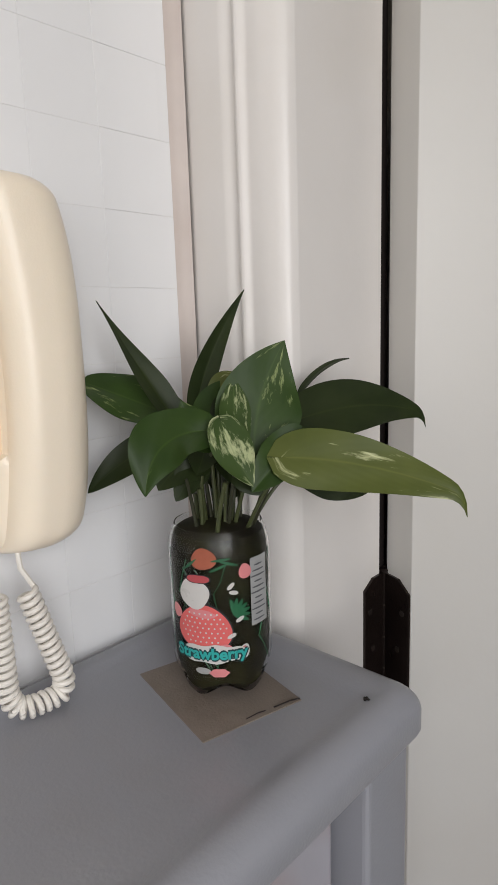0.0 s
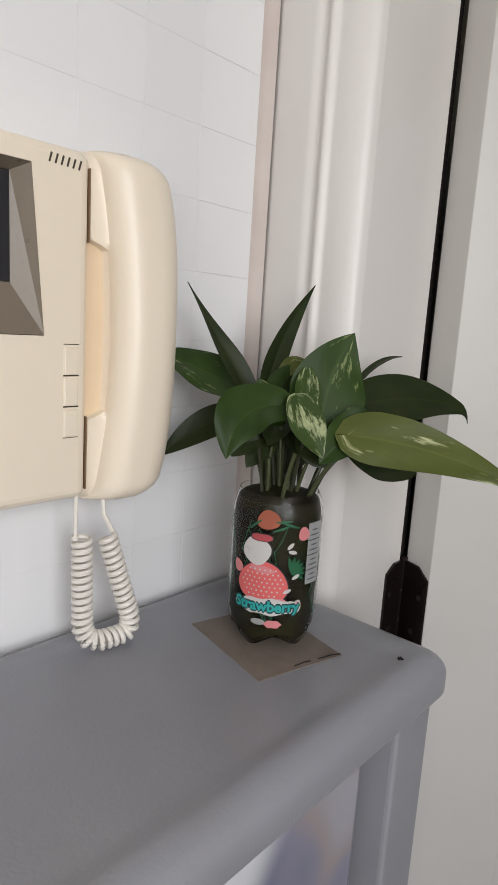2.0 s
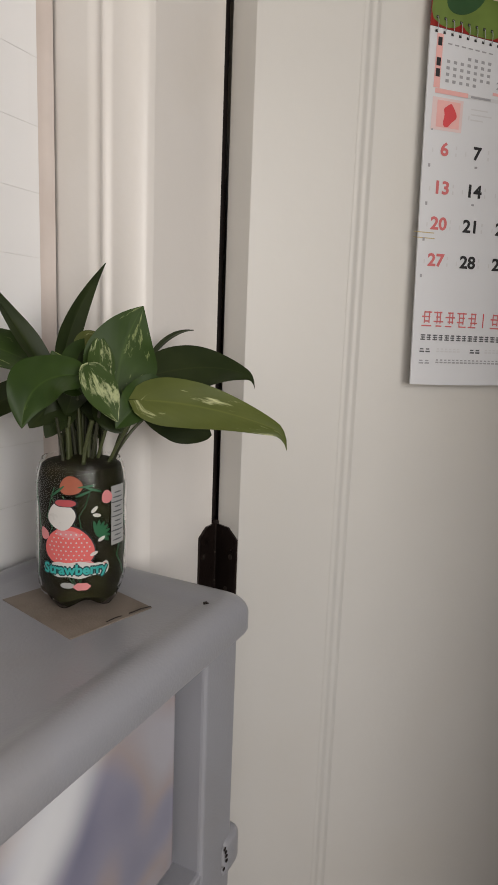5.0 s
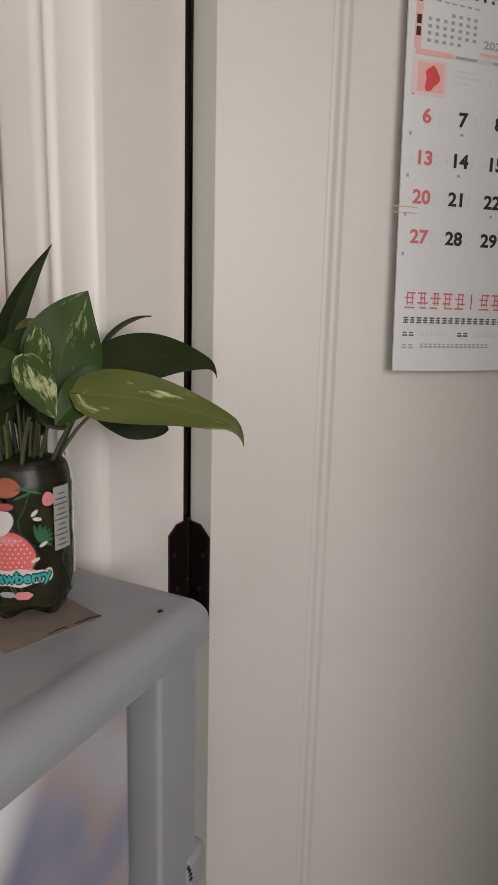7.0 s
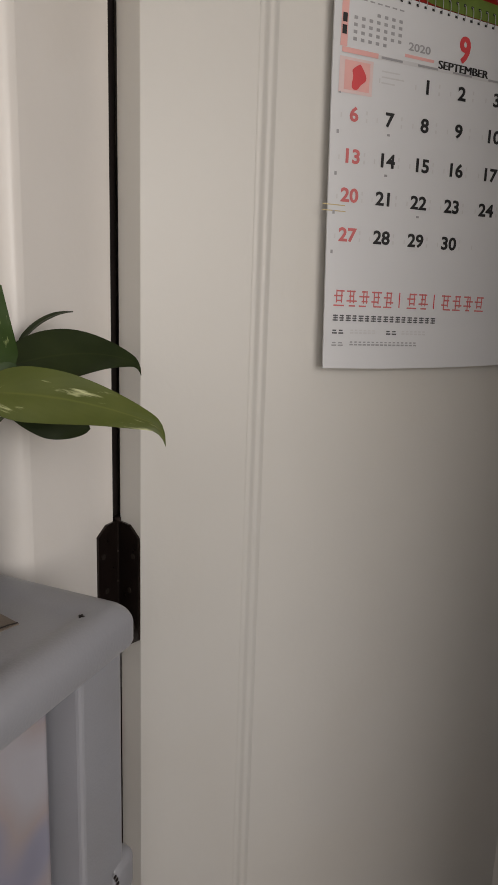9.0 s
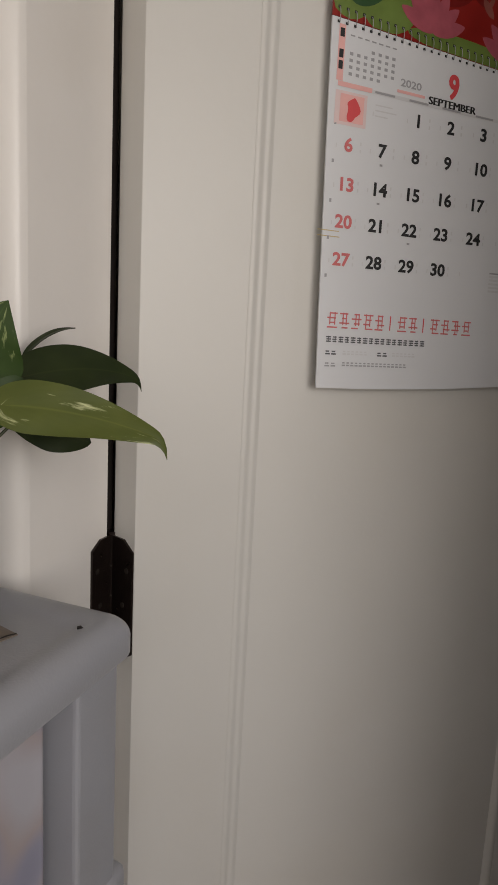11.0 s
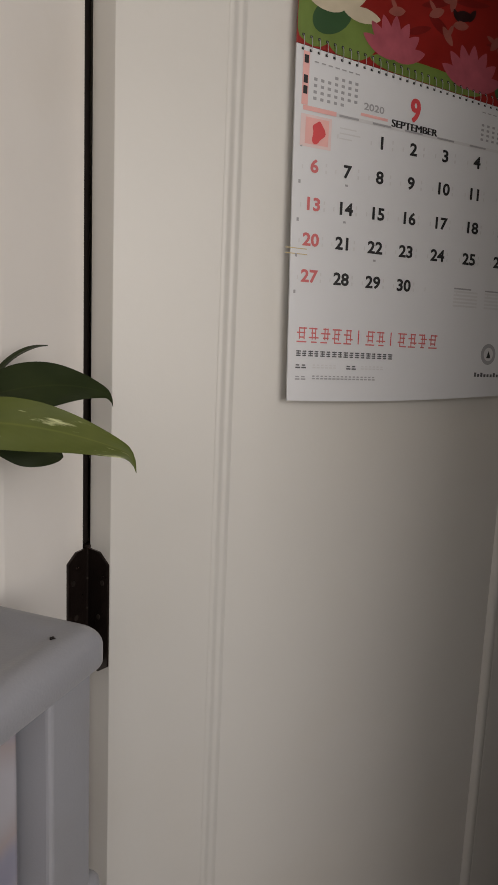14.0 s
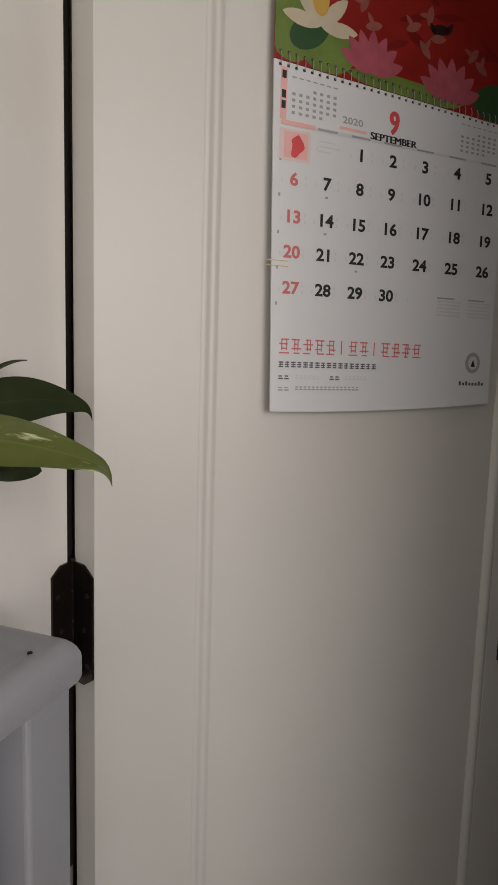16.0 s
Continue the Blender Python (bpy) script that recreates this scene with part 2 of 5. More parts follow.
def leaf_material(name, dark, light, cream, amount):
    """Waxy leaf: light midrib, faint side veins and cream flecks along the veins."""
    m = bpy.data.materials.new(name)
    m.use_nodes = True
    n, l = m.node_tree.nodes, m.node_tree.links
    b = n["Principled BSDF"]
    uv, sep = n.new("ShaderNodeUVMap"), n.new("ShaderNodeSeparateXYZ")
    uv.uv_map = "leaf"
    l.new(uv.outputs[0], sep.inputs[0])
    ns = n.new("ShaderNodeTexNoise")
    ns.inputs["Scale"].default_value, ns.inputs["Detail"].default_value = 3.0, 3
    tc = n.new("ShaderNodeTexCoord")
    big = n.new("ShaderNodeTexNoise")
    big.inputs["Scale"].default_value = 28
    l.new(tc.outputs["Object"], big.inputs["Vector"])
    base = n.new("ShaderNodeMixRGB")
    base.inputs[1].default_value, base.inputs[2].default_value = (*dark, 1), (*light, 1)
    l.new(big.outputs["Fac"], base.inputs[0])
    mp = n.new("ShaderNodeMapping")
    mp.inputs["Scale"].default_value = (1.5, 0.9, 1)
    mp.inputs["Rotation"].default_value = (0, 0, radians(20))
    oi = n.new("ShaderNodeObjectInfo")
    off = n.new("ShaderNodeMath")
    off.operation = "MULTIPLY"
    off.inputs[1].default_value = 40
    l.new(oi.outputs["Random"], off.inputs[0])
    comb = n.new("ShaderNodeCombineXYZ")
    l.new(off.outputs[0], comb.inputs[0])
    l.new(comb.outputs[0], mp.inputs["Location"])
    l.new(uv.outputs[0], mp.inputs["Vector"])
    l.new(mp.outputs[0], ns.inputs["Vector"])
    ns.inputs["Scale"].default_value, ns.inputs["Detail"].default_value, ns.inputs["Roughness"].default_value = 2.6, 5, 0.62
    cr = n.new("ShaderNodeValToRGB")
    cr.color_ramp.elements[0].position, cr.color_ramp.elements[1].position = 0.60 - amount, 0.70 - amount
    l.new(ns.outputs["Fac"], cr.inputs[0])
    fl = n.new("ShaderNodeMixRGB")
    l.new(cr.outputs[0], fl.inputs[0])
    l.new(base.outputs[0], fl.inputs[1])
    fl.inputs[2].default_value = (*cream, 1)
    # midrib from the distance to the centre line
    d1 = n.new("ShaderNodeMath")
    d1.operation = "SUBTRACT"
    d1.inputs[1].default_value = 0.5
    l.new(sep.outputs[0], d1.inputs[0])
    d2 = n.new("ShaderNodeMath")
    d2.operation = "ABSOLUTE"
    l.new(d1.outputs[0], d2.inputs[0])
    rib = n.new("ShaderNodeMapRange")
    rib.inputs[1].default_value, rib.inputs[2].default_value, rib.inputs[3].default_value, rib.inputs[4].default_value = 0.0, 0.03, 0.35, 0.0
    l.new(d2.outputs[0], rib.inputs[0])
    mx = n.new("ShaderNodeMixRGB")
    l.new(rib.outputs[0], mx.inputs[0])
    l.new(fl.outputs[0], mx.inputs[1])
    mx.inputs[2].default_value = (light[0] * 1.6, light[1] * 1.5, light[2] * 1.4, 1)
    l.new(mx.outputs[0], b.inputs["Base Color"])
    # side veins as relief
    wv = n.new("ShaderNodeMath")
    wv.operation = "MULTIPLY_ADD"
    wv.inputs[1].default_value = -1.1
    l.new(d2.outputs[0], wv.inputs[0])
    l.new(sep.outputs[1], wv.inputs[2])
    sn = n.new("ShaderNodeMath")
    sn.operation = "SINE"
    sc = n.new("ShaderNodeMath")
    sc.operation = "MULTIPLY"
    sc.inputs[1].default_value = 46
    l.new(wv.outputs[0], sc.inputs[0])
    l.new(sc.outputs[0], sn.inputs[0])
    bp = n.new("ShaderNodeBump")
    bp.inputs["Strength"].default_value, bp.inputs["Distance"].default_value = 0.02, 0.001
    l.new(sn.outputs[0], bp.inputs["Height"])
    l.new(bp.outputs[0], b.inputs["Normal"])
    b.inputs["Roughness"].default_value = 0.42
    b.inputs["Specular IOR Level"].default_value = 0.20
    b.inputs["Subsurface Weight"].default_value = 0.08
    b.inputs["Subsurface Radius"].default_value = (0.002, 0.003, 0.001)
    return m


L_DARK = leaf_material("dark_green_leaf", (0.009, 0.016, 0.005), (0.028, 0.040, 0.012), (0.10, 0.13, 0.06), -0.09)
L_MID = leaf_material("variegated_green_leaf", (0.013, 0.032, 0.006), (0.042, 0.078, 0.015), (0.34, 0.40, 0.17), 0.02)
L_CREAM = leaf_material("cream_streaked_leaf", (0.020, 0.045, 0.012), (0.060, 0.095, 0.025), (0.36, 0.40, 0.22), 0.09)
L_PLAIN = leaf_material("plain_green_leaf", (0.010, 0.026, 0.005), (0.040, 0.075, 0.014), (0.10, 0.15, 0.05), -0.06)
L_LIGHT = leaf_material("olive_green_leaf_with_cream_flecks", (0.056, 0.074, 0.016), (0.105, 0.122, 0.030), (0.48, 0.50, 0.28), 0.01)


# ---- builders ----
def mesh_of(bm, name, material, smooth=False):
    me = bpy.data.meshes.new(name)
    bm.normal_update()
    bm.to_mesh(me)
    bm.free()
    me.materials.append(material)
    if smooth:
        for p in me.polygons:
            p.use_smooth = True
        me.set_sharp_from_angle(angle=radians(35))
    return me


def thing(name, x=0.0, y=0.0, z=0.0, rz=0.0):
    e = new(name)
    e.empty_display_size = 0.02
    e.matrix_world = pose(x, y, z, 0, 0, rz)
    return e


def part(name, bm, material, parent=None, label="", smooth=False):
    """One mesh in world metres, under a thing or a part."""
    if parent is not None:
        bpy.context.view_layer.update()
        bm.transform(parent.matrix_world.inverted())
    ob = new(name, mesh_of(bm, name, material, smooth))
    if parent is not None:
        ob.parent = parent
    if label:
        ob["label"] = label
    return ob


def box(x0, x1, y0, y1, z0, z1, bevel=0.0, seg=2):
    bm = bmesh.new()
    bmesh.ops.create_cube(bm, size=1)
    bmesh.ops.transform(bm, verts=bm.verts, matrix=Matrix.Translation(((x0 + x1) / 2, (y0 + y1) / 2, (z0 + z1) / 2)) @ Matrix.Diagonal((x1 - x0, y1 - y0, z1 - z0, 1)))
    if bevel:
        bmesh.ops.bevel(bm, geom=bm.edges[:], offset=bevel, segments=seg, affect="EDGES", profile=0.5, clamp_overlap=True)
    return bm


def prism(points, z0, z1, bevel=0.0, seg=2):
    """An upright prism over a plan outline, counter-clockwise."""
    bm = bmesh.new()
    lo = [bm.verts.new((x, y, z0)) for x, y in points]
    hi = [bm.verts.new((x, y, z1)) for x, y in points]
    bm.faces.new(list(reversed(lo)))
    bm.faces.new(hi)
    k = len(points)
    for i in range(k):
        bm.faces.new((lo[i], lo[(i + 1) % k], hi[(i + 1) % k], hi[i]))
    bmesh.ops.recalc_face_normals(bm, faces=bm.faces[:])
    if bevel:
        bmesh.ops.bevel(bm, geom=bm.edges[:], offset=bevel, segments=seg, affect="EDGES", profile=0.5, clamp_overlap=True)
    return bm


def tube(points, radius, sides=8, closed_ends=True):
    """A tube along a line of points; radius is a number or a function of 0..1."""
    bm = bmesh.new()
    pts = [Vector(p) for p in points]
    rings, ref = [], Vector((0.3, 0.2, 1)).normalized()
    for i, p in enumerate(pts):
        d = (pts[min(i + 1, len(pts) - 1)] - pts[max(i - 1, 0)]).normalized()
        a = d.cross(ref)
        if a.length < 1e-4:
            a = d.cross(Vector((1, 0, 0)))
        a.normalize()
        b = d.cross(a)
        r = radius(i / (len(pts) - 1)) if callable(radius) else radius
        rings.append([bm.verts.new(p + r * (math.cos(2 * math.pi * k / sides) * a + math.sin(2 * math.pi * k / sides) * b)) for k in range(sides)])
    for r0, r1 in zip(rings, rings[1:]):
        for k in range(sides):
            bm.faces.new((r0[k], r0[(k + 1) % sides], r1[(k + 1) % sides], r1[k]))
    if closed_ends:
        bm.faces.new(list(reversed(rings[0])))
        bm.faces.new(rings[-1])
    bmesh.ops.recalc_face_normals(bm, faces=bm.faces[:])
    return bm


def lathe(profile, cx, cy, sides=48, wave=None):
    """A turned shape from (radius, z) pairs; wave(angle, z) scales the radius."""
    bm = bmesh.new()
    rings = []
    for r, z in profile:
        ring = []
        for k in range(sides):
            a = 2 * math.pi * k / sides
            f = wave(a, z) if wave else (1, 0)
            ring.append(bm.verts.new((cx + r * f[0] * math.cos(a), cy + r * f[0] * math.sin(a), z + f[1])))
        rings.append(ring)
    for r0, r1 in zip(rings, rings[1:]):
        for k in range(sides):
            bm.faces.new((r0[k], r0[(k + 1) % sides], r1[(k + 1) % sides], r1[k]))
    return bm


def text_bm(words, height, font_scale_x=1.0, weight=0.03):
    """Flat lettering as a bmesh centred on the origin, capital height given, in the x-y plane."""
    cu = bpy.data.curves.new("lettering", "FONT")
    cu.body, cu.align_x, cu.align_y, cu.size = words, "CENTER", "CENTER", height / 0.70
    cu.resolution_u, cu.offset = 3, weight * height
    ob = bpy.data.objects.new("lettering", cu)
    scene.collection.objects.link(ob)
    bpy.context.view_layer.update()
    me = bpy.data.meshes.new_from_object(ob.evaluated_get(bpy.context.evaluated_depsgraph_get()))
    bm = bmesh.new()
    bm.from_mesh(me)
    bpy.data.objects.remove(ob)
    bpy.data.curves.remove(cu)
    bpy.data.meshes.remove(me)
    bmesh.ops.transform(bm, verts=bm.verts, matrix=Matrix.Diagonal((font_scale_x, 1, 1, 1)))
    return bm


# ---- the setting ----
WALL_X, CASE_Y, JAMB_X, JAMB_END = -0.451, 0.433, -0.340, 0.586
CEIL, EAST, SOUTH, FAR = 2.60, 1.3, -1.4, 1.9

floor = tagged(part("floor", box(-1.3, EAST + 0.1, SOUTH - 0.1, FAR + 0.1, -0.08, 0.0), M_FLOOR), "brown tiled kitchen floor", "floor", kind="structure")
ceiling = tagged(part("ceiling", box(-1.3, EAST + 0.1, SOUTH - 0.1, FAR + 0.1, CEIL, CEIL + 0.08), M_PLASTER), "plain white painted ceiling", "ceiling", kind="structure")
wall_west = tagged(part("wall_west", box(WALL_X - 0.10, WALL_X - 0.0004, SOUTH, CASE_Y + 0.02, 0, CEIL), M_GROUT), "white glazed wall tiles with pale grout", "wall", kind="structure")
tagged(part("wall_far", box(-1.3, EAST, FAR, FAR + 0.1, 0, CEIL), M_PLASTER), "cream painted wall beyond the door", "wall", kind="structure")
tagged(part("wall_far_west", box(-1.3, -1.2, 0.586, FAR, 0, CEIL), M_PLASTER), "cream painted wall beyond the door", "wall", kind="structure")

# east and south walls, each with a window that lights the room


def joined(blocks):
    bm = bmesh.new()
    for b in blocks:
        tmp = bpy.data.meshes.new("tmp")
        b.to_mesh(tmp)
        b.free()
        bm.from_mesh(tmp)
        bpy.data.meshes.remove(tmp)
    return bm


tagged(part("wall_east", joined((box(EAST, EAST + 0.1, SOUTH - 0.1, EWIN[0], 0, CEIL), box(EAST, EAST + 0.1, EWIN[1], FAR, 0, CEIL),
                                 box(EAST, EAST + 0.1, *EWIN, 0, WIN_Z0), box(EAST, EAST + 0.1, *EWIN, WIN_Z1, CEIL))), M_PLASTER), "cream painted wall with a window", "wall", kind="structure")
tagged(part("wall_south", joined((box(-0.551, SWIN[0], SOUTH - 0.1, SOUTH, 0, CEIL), box(SWIN[1], EAST, SOUTH - 0.1, SOUTH, 0, CEIL),
                                  box(*SWIN, SOUTH - 0.1, SOUTH, 0, WIN_Z0), box(*SWIN, SOUTH - 0.1, SOUTH, WIN_Z1, CEIL))), M_PLASTER), "cream painted wall with a window", "wall", kind="structure")
win = tagged(thing("window_1", EAST + 0.05, -0.555, WIN_Z0), "white framed window with clear daylight", "window", kind="structure")
for a, b, c, d in ((EWIN[0], EWIN[0] + 0.04, WIN_Z0, WIN_Z1), (EWIN[1] - 0.04, EWIN[1], WIN_Z0, WIN_Z1), (EWIN[0] + 0.04, EWIN[1] - 0.04, WIN_Z0, WIN_Z0 + 0.04), (EWIN[0] + 0.04, EWIN[1] - 0.04, WIN_Z1 - 0.04, WIN_Z1)):
    part("window_frame", box(EAST + 0.03, EAST + 0.08, a, b, c, d), M_PAINT, win)
win = tagged(thing("window_2", 0.80, SOUTH - 0.05, WIN_Z0), "white framed window with clear daylight", "window", kind="structure")
for a, b, c, d in ((SWIN[0], SWIN[0] + 0.04, WIN_Z0, WIN_Z1), (SWIN[1] - 0.04, SWIN[1], WIN_Z0, WIN_Z1), (SWIN[0] + 0.04, SWIN[1] - 0.04, WIN_Z0, WIN_Z0 + 0.04), (SWIN[0] + 0.04, SWIN[1] - 0.04, WIN_Z1 - 0.04, WIN_Z1)):
    part("window_frame", box(a, b, SOUTH - 0.08, SOUTH - 0.03, c, d), M_PAINT, win)

# north wall round the doorway
DOORWAY_X1, DOOR_TOP = 0.350, 2.06
bm = bmesh.new()
for b in (box(DOORWAY_X1 + 0.03, EAST, CASE_Y + 0.02, JAMB_END, 0, CEIL), box(WALL_X - 0.1, DOORWAY_X1 + 0.03, CASE_Y + 0.02, JAMB_END, DOOR_TOP + 0.03, CEIL),
          box(-1.3, JAMB_X - 0.03, CASE_Y + 0.0205, JAMB_END, 0, DOOR_TOP + 0.03)):
    tmp = bpy.data.meshes.new("tmp")
    b.to_mesh(tmp)
    b.free()
    bm.from_mesh(tmp)
    bpy.data.meshes.remove(tmp)
tagged(part("wall_north", bm, M_PLASTER), "cream painted wall round the doorway", "wall", kind="structure")

# door frame: moulded casing on the room side, jamb lining with a chamfered edge
frame_1 = tagged(thing("door_frame", -0.36, 0.5, 0), "cream-white gloss painted wooden door frame", "door frame", kind="structure")


def casing_profile(t):
    """Depth of the moulded casing in front of its ground at t metres from the wall."""
    if t < 0.012:
        return 0.014 - 0.004 * (1 - t / 0.012) ** 2
    if t < 0.048:
        return 0.014
    if t < 0.060:
        return 0.014 - 0.0045 * math.sin((t - 0.048) / 0.012 * math.pi / 2) ** 2
    if t < 0.076:
        return 0.0095 + 0.0055 * math.sin((t - 0.060) / 0.016 * math.pi) ** 2
    if t < 0.082:
        return 0.0095
    return 0.0095 - 0.0195 * (1 - math.sqrt(max(0.0, 1 - ((t - 0.082) / 0.029) ** 2)))


def casing(x0, z0, z1):
    pts = [(x0 + t, CASE_Y + 0.0105 - casing_profile(t)) for t in [0.111 * k / 74 for k in range(74)]]
    return prism([(x0, CASE_Y + 0.0203)] + pts + [(x0 + 0.111, CASE_Y + 0.0203)], z0, z1)


part("casing", casing(WALL_X, 0, DOOR_TOP + 0.08), M_PAINT, frame_1, smooth=True)
part("jamb", prism([(JAMB_X - 0.03, CASE_Y + 0.0202), (JAMB_X - 0.0002, CASE_Y + 0.0202), (JAMB_X - 0.0002, JAMB_END - 0.0015), (JAMB_X - 0.0015, JAMB_END), (JAMB_X - 0.03, JAMB_END)], 0, DOOR_TOP, 0), M_PAINT, frame_1)
part("jamb", box(DOORWAY_X1, DOORWAY_X1 + 0.03, CASE_Y, JAMB_END, 0, DOOR_TOP, 0.002), M_PAINT, frame_1)
part("head_jamb", box(JAMB_X - 0.03, DOORWAY_X1 + 0.03, CASE_Y, JAMB_END, DOOR_TOP, DOOR_TOP + 0.03, 0.002), M_PAINT, frame_1)
part("door_seal", box(JAMB_X - 0.016, JAMB_X - 0.004, JAMB_END + 0.0005, JAMB_END + 0.0165, 0.765, 2.03, 0.002), M_SEAL, frame_1, "dark brown strip in the hinge gap")
part("backing_strip", box(JAMB_X - 0.06, JAMB_X - 0.018, JAMB_END + 0.0005, JAMB_END + 0.03, 0, 2.05), M_PAINT, frame_1)

# ---- the open door ----
A = radians(44)
DU, DN = Vector((math.cos(A), math.sin(A), 0)), Vector((math.sin(A), -math.cos(A), 0))
DO = Vector((-0.298, 0.578, 0))


def on_door(u, z, off=0.0):
    """A place on the door: along it from its hinge corner, up, and out from its face."""
    return DO + DU * u + DN * off + Vector((0, 0, z))


def door_block(u0, u1, z0, z1, o0, o1, bevel=0.0, seg=2):
    bm = box(u0, u1, -o1, -o0, z0, z1, bevel, seg)
    bm.transform(Matrix.Translation(DO) @ Matrix.Rotation(A, 4, "Z"))
    return bm


DOOR_W, DT = 0.70, 0.036
door_1 = tagged(thing("door_1", *DO, math.degrees(A)), "off-white painted panelled door standing half open", "door", kind="structure")
P0, P1, R0, R1 = 0.127, 0.614, 0.30, 1.93
h = DO - DU * 0.017 - DN * DT
plan = [(DO.x, DO.y), ((DO + DU * P0).x, (DO + DU * P0).y), ((DO + DU * P0 - DN * DT).x, (DO + DU * P0 - DN * DT).y), (h.x, h.y)]
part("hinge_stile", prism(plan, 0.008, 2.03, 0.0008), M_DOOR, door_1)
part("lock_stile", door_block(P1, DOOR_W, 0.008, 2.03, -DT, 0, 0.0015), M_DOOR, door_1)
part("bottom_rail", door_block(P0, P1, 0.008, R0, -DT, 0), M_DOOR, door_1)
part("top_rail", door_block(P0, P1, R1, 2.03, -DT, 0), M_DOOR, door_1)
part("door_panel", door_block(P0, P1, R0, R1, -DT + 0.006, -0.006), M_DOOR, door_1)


def moulding(u0, flip, wide=0.026):
    """A panel moulding: two beads with a groove between them, or one bead on the lock side."""
    n = 28
    pts = []
    for k in range(n + 1):
        t = k / n
        d = (0.0032 * math.sin(math.pi * t) if flip else 0.0004 + 0.0011 * math.sin(2 * math.pi * t) ** 2) - 0.005 * t
        pts.append((t * wide, d))
    bm = bmesh.new()
    rows = []
    for z in (R0, R1):
        row = [bm.verts.new(on_door(u0 + (wide - t if flip else t), z, d)) for t, d in pts]
        row += [bm.verts.new(on_door(u0 + (0 if flip else wide), z, -0.012)), bm.verts.new(on_door(u0 + (wide if flip else 0), z, -0.012))]
        rows.append(row)
    k = len(rows[0])
    for i in range(k):
        bm.faces.new((rows[0][i], rows[0][(i + 1) % k], rows[1][(i + 1) % k], rows[1][i]))
    bm.faces.new(rows[0])
    bm.faces.new(rows[1])
    bmesh.ops.recalc_face_normals(bm, faces=bm.faces[:])
    return bm


part("moulding", moulding(P0 - 0.0022, False, 0.024), M_DOOR, door_1, smooth=True)
part("moulding", moulding(P1 - 0.0165, True, 0.0165), M_DOOR, door_1, smooth=True)
lock = part("lock_plate", door_block(0.637, 0.672, 0.955, 1.065, 0, 0.005, 0.0015), M_HINGE, door_1, "dark metal lock plate")
part("lever", door_block(0.640, 0.70, 1.02, 1.036, 0.012, 0.026, 0.004), M_HINGE, lock)
part("spindle", door_block(0.646, 0.662, 1.02, 1.036, 0.005, 0.013), M_HINGE, lock)

# hinge: one leaf on the jamb, one on the door edge, barrel between
HZ0, HZ1 = 1.026, 1.176
hinge = part("hinge", tube([(JAMB_X + 0.0005, JAMB_END + 0.010, HZ0 - 0.004), (JAMB_X + 0.0005, JAMB_END + 0.010, HZ1 + 0.004)], 0.0078, 14), M_HINGE, door_1, "dark brown metal butt hinge", True)


def leaf_plate(p0, p1, out, c):
    """A hinge leaf from its barrel side p0 to its outer side p1, with cut corners."""
    bm = bmesh.new()
    p0, p1, out = Vector((*p0, 0)), Vector((*p1, 0)), Vector((*out, 0))
    shape = [(0, HZ0), (0.55, HZ0), (1, HZ0 + c), (1, HZ1 - c), (0.55, HZ1), (0, HZ1)]
    f = [bm.verts.new(p0.lerp(p1, s) + out * 0.0026 + Vector((0, 0, z))) for s, z in shape]
    g = [bm.verts.new(p0.lerp(p1, s) - out * 0.0004 + Vector((0, 0, z))) for s, z in shape]
    bm.faces.new(f)
    bm.faces.new(list(reversed(g)))
    for i in range(6):
        bm.faces.new((f[i], g[i], g[(i + 1) % 6], f[(i + 1) % 6]))
    bmesh.ops.recalc_face_normals(bm, faces=bm.faces[:])
    return bm


EDGE0, EDGE1 = Vector((h.x, h.y)), Vector((DO.x, DO.y))
EDGE_OUT = Vector(((EDGE1 - EDGE0).y, -(EDGE1 - EDGE0).x)).normalized()
part("hinge_leaf", leaf_plate((JAMB_X, JAMB_END + 0.004), (JAMB_X, 0.553), (1, 0), 0.010), M_HINGE, hinge)
part("hinge_leaf", leaf_plate(EDGE0, EDGE1 - (EDGE1 - EDGE0) * 0.03, EDGE_OUT, 0.012), M_HINGE, hinge)
for k in range(3):
    z = HZ0 + 0.026 + 0.044 * k
    for c, o in ((Vector((JAMB_X, 0.562 + (0.006 if k == 1 else 0))), Vector((1, 0))), (EDGE0.lerp(EDGE1, 0.72 if k != 1 else 0.55), EDGE_OUT)):
        a = Vector((*c, z))
        part("screw", tube([a + Vector((*o, 0)) * 0.0024, a + Vector((*o, 0)) * 0.0034], 0.0034, 10), M_SCREW, hinge)
for k in range(1, 4):
    z = HZ0 + (HZ1 - HZ0) * k / 4
    part("knuckle_ring", tube([(JAMB_X + 0.0005, JAMB_END + 0.010, z - 0.001), (JAMB_X + 0.0005, JAMB_END + 0.010, z + 0.001)], 0.0081, 14), M_SCREW, hinge)

# ---- grey plastic drawer cabinet ----
CX0, CX1, CY0, CY1, CTOP = WALL_X + 0.004, -0.199, -0.17, 0.424, 1.176
cab = tagged(thing("drawer_cabinet", -0.33, 0.12, 0), "grey moulded plastic drawer cabinet with milky drawer fronts", "cabinet")


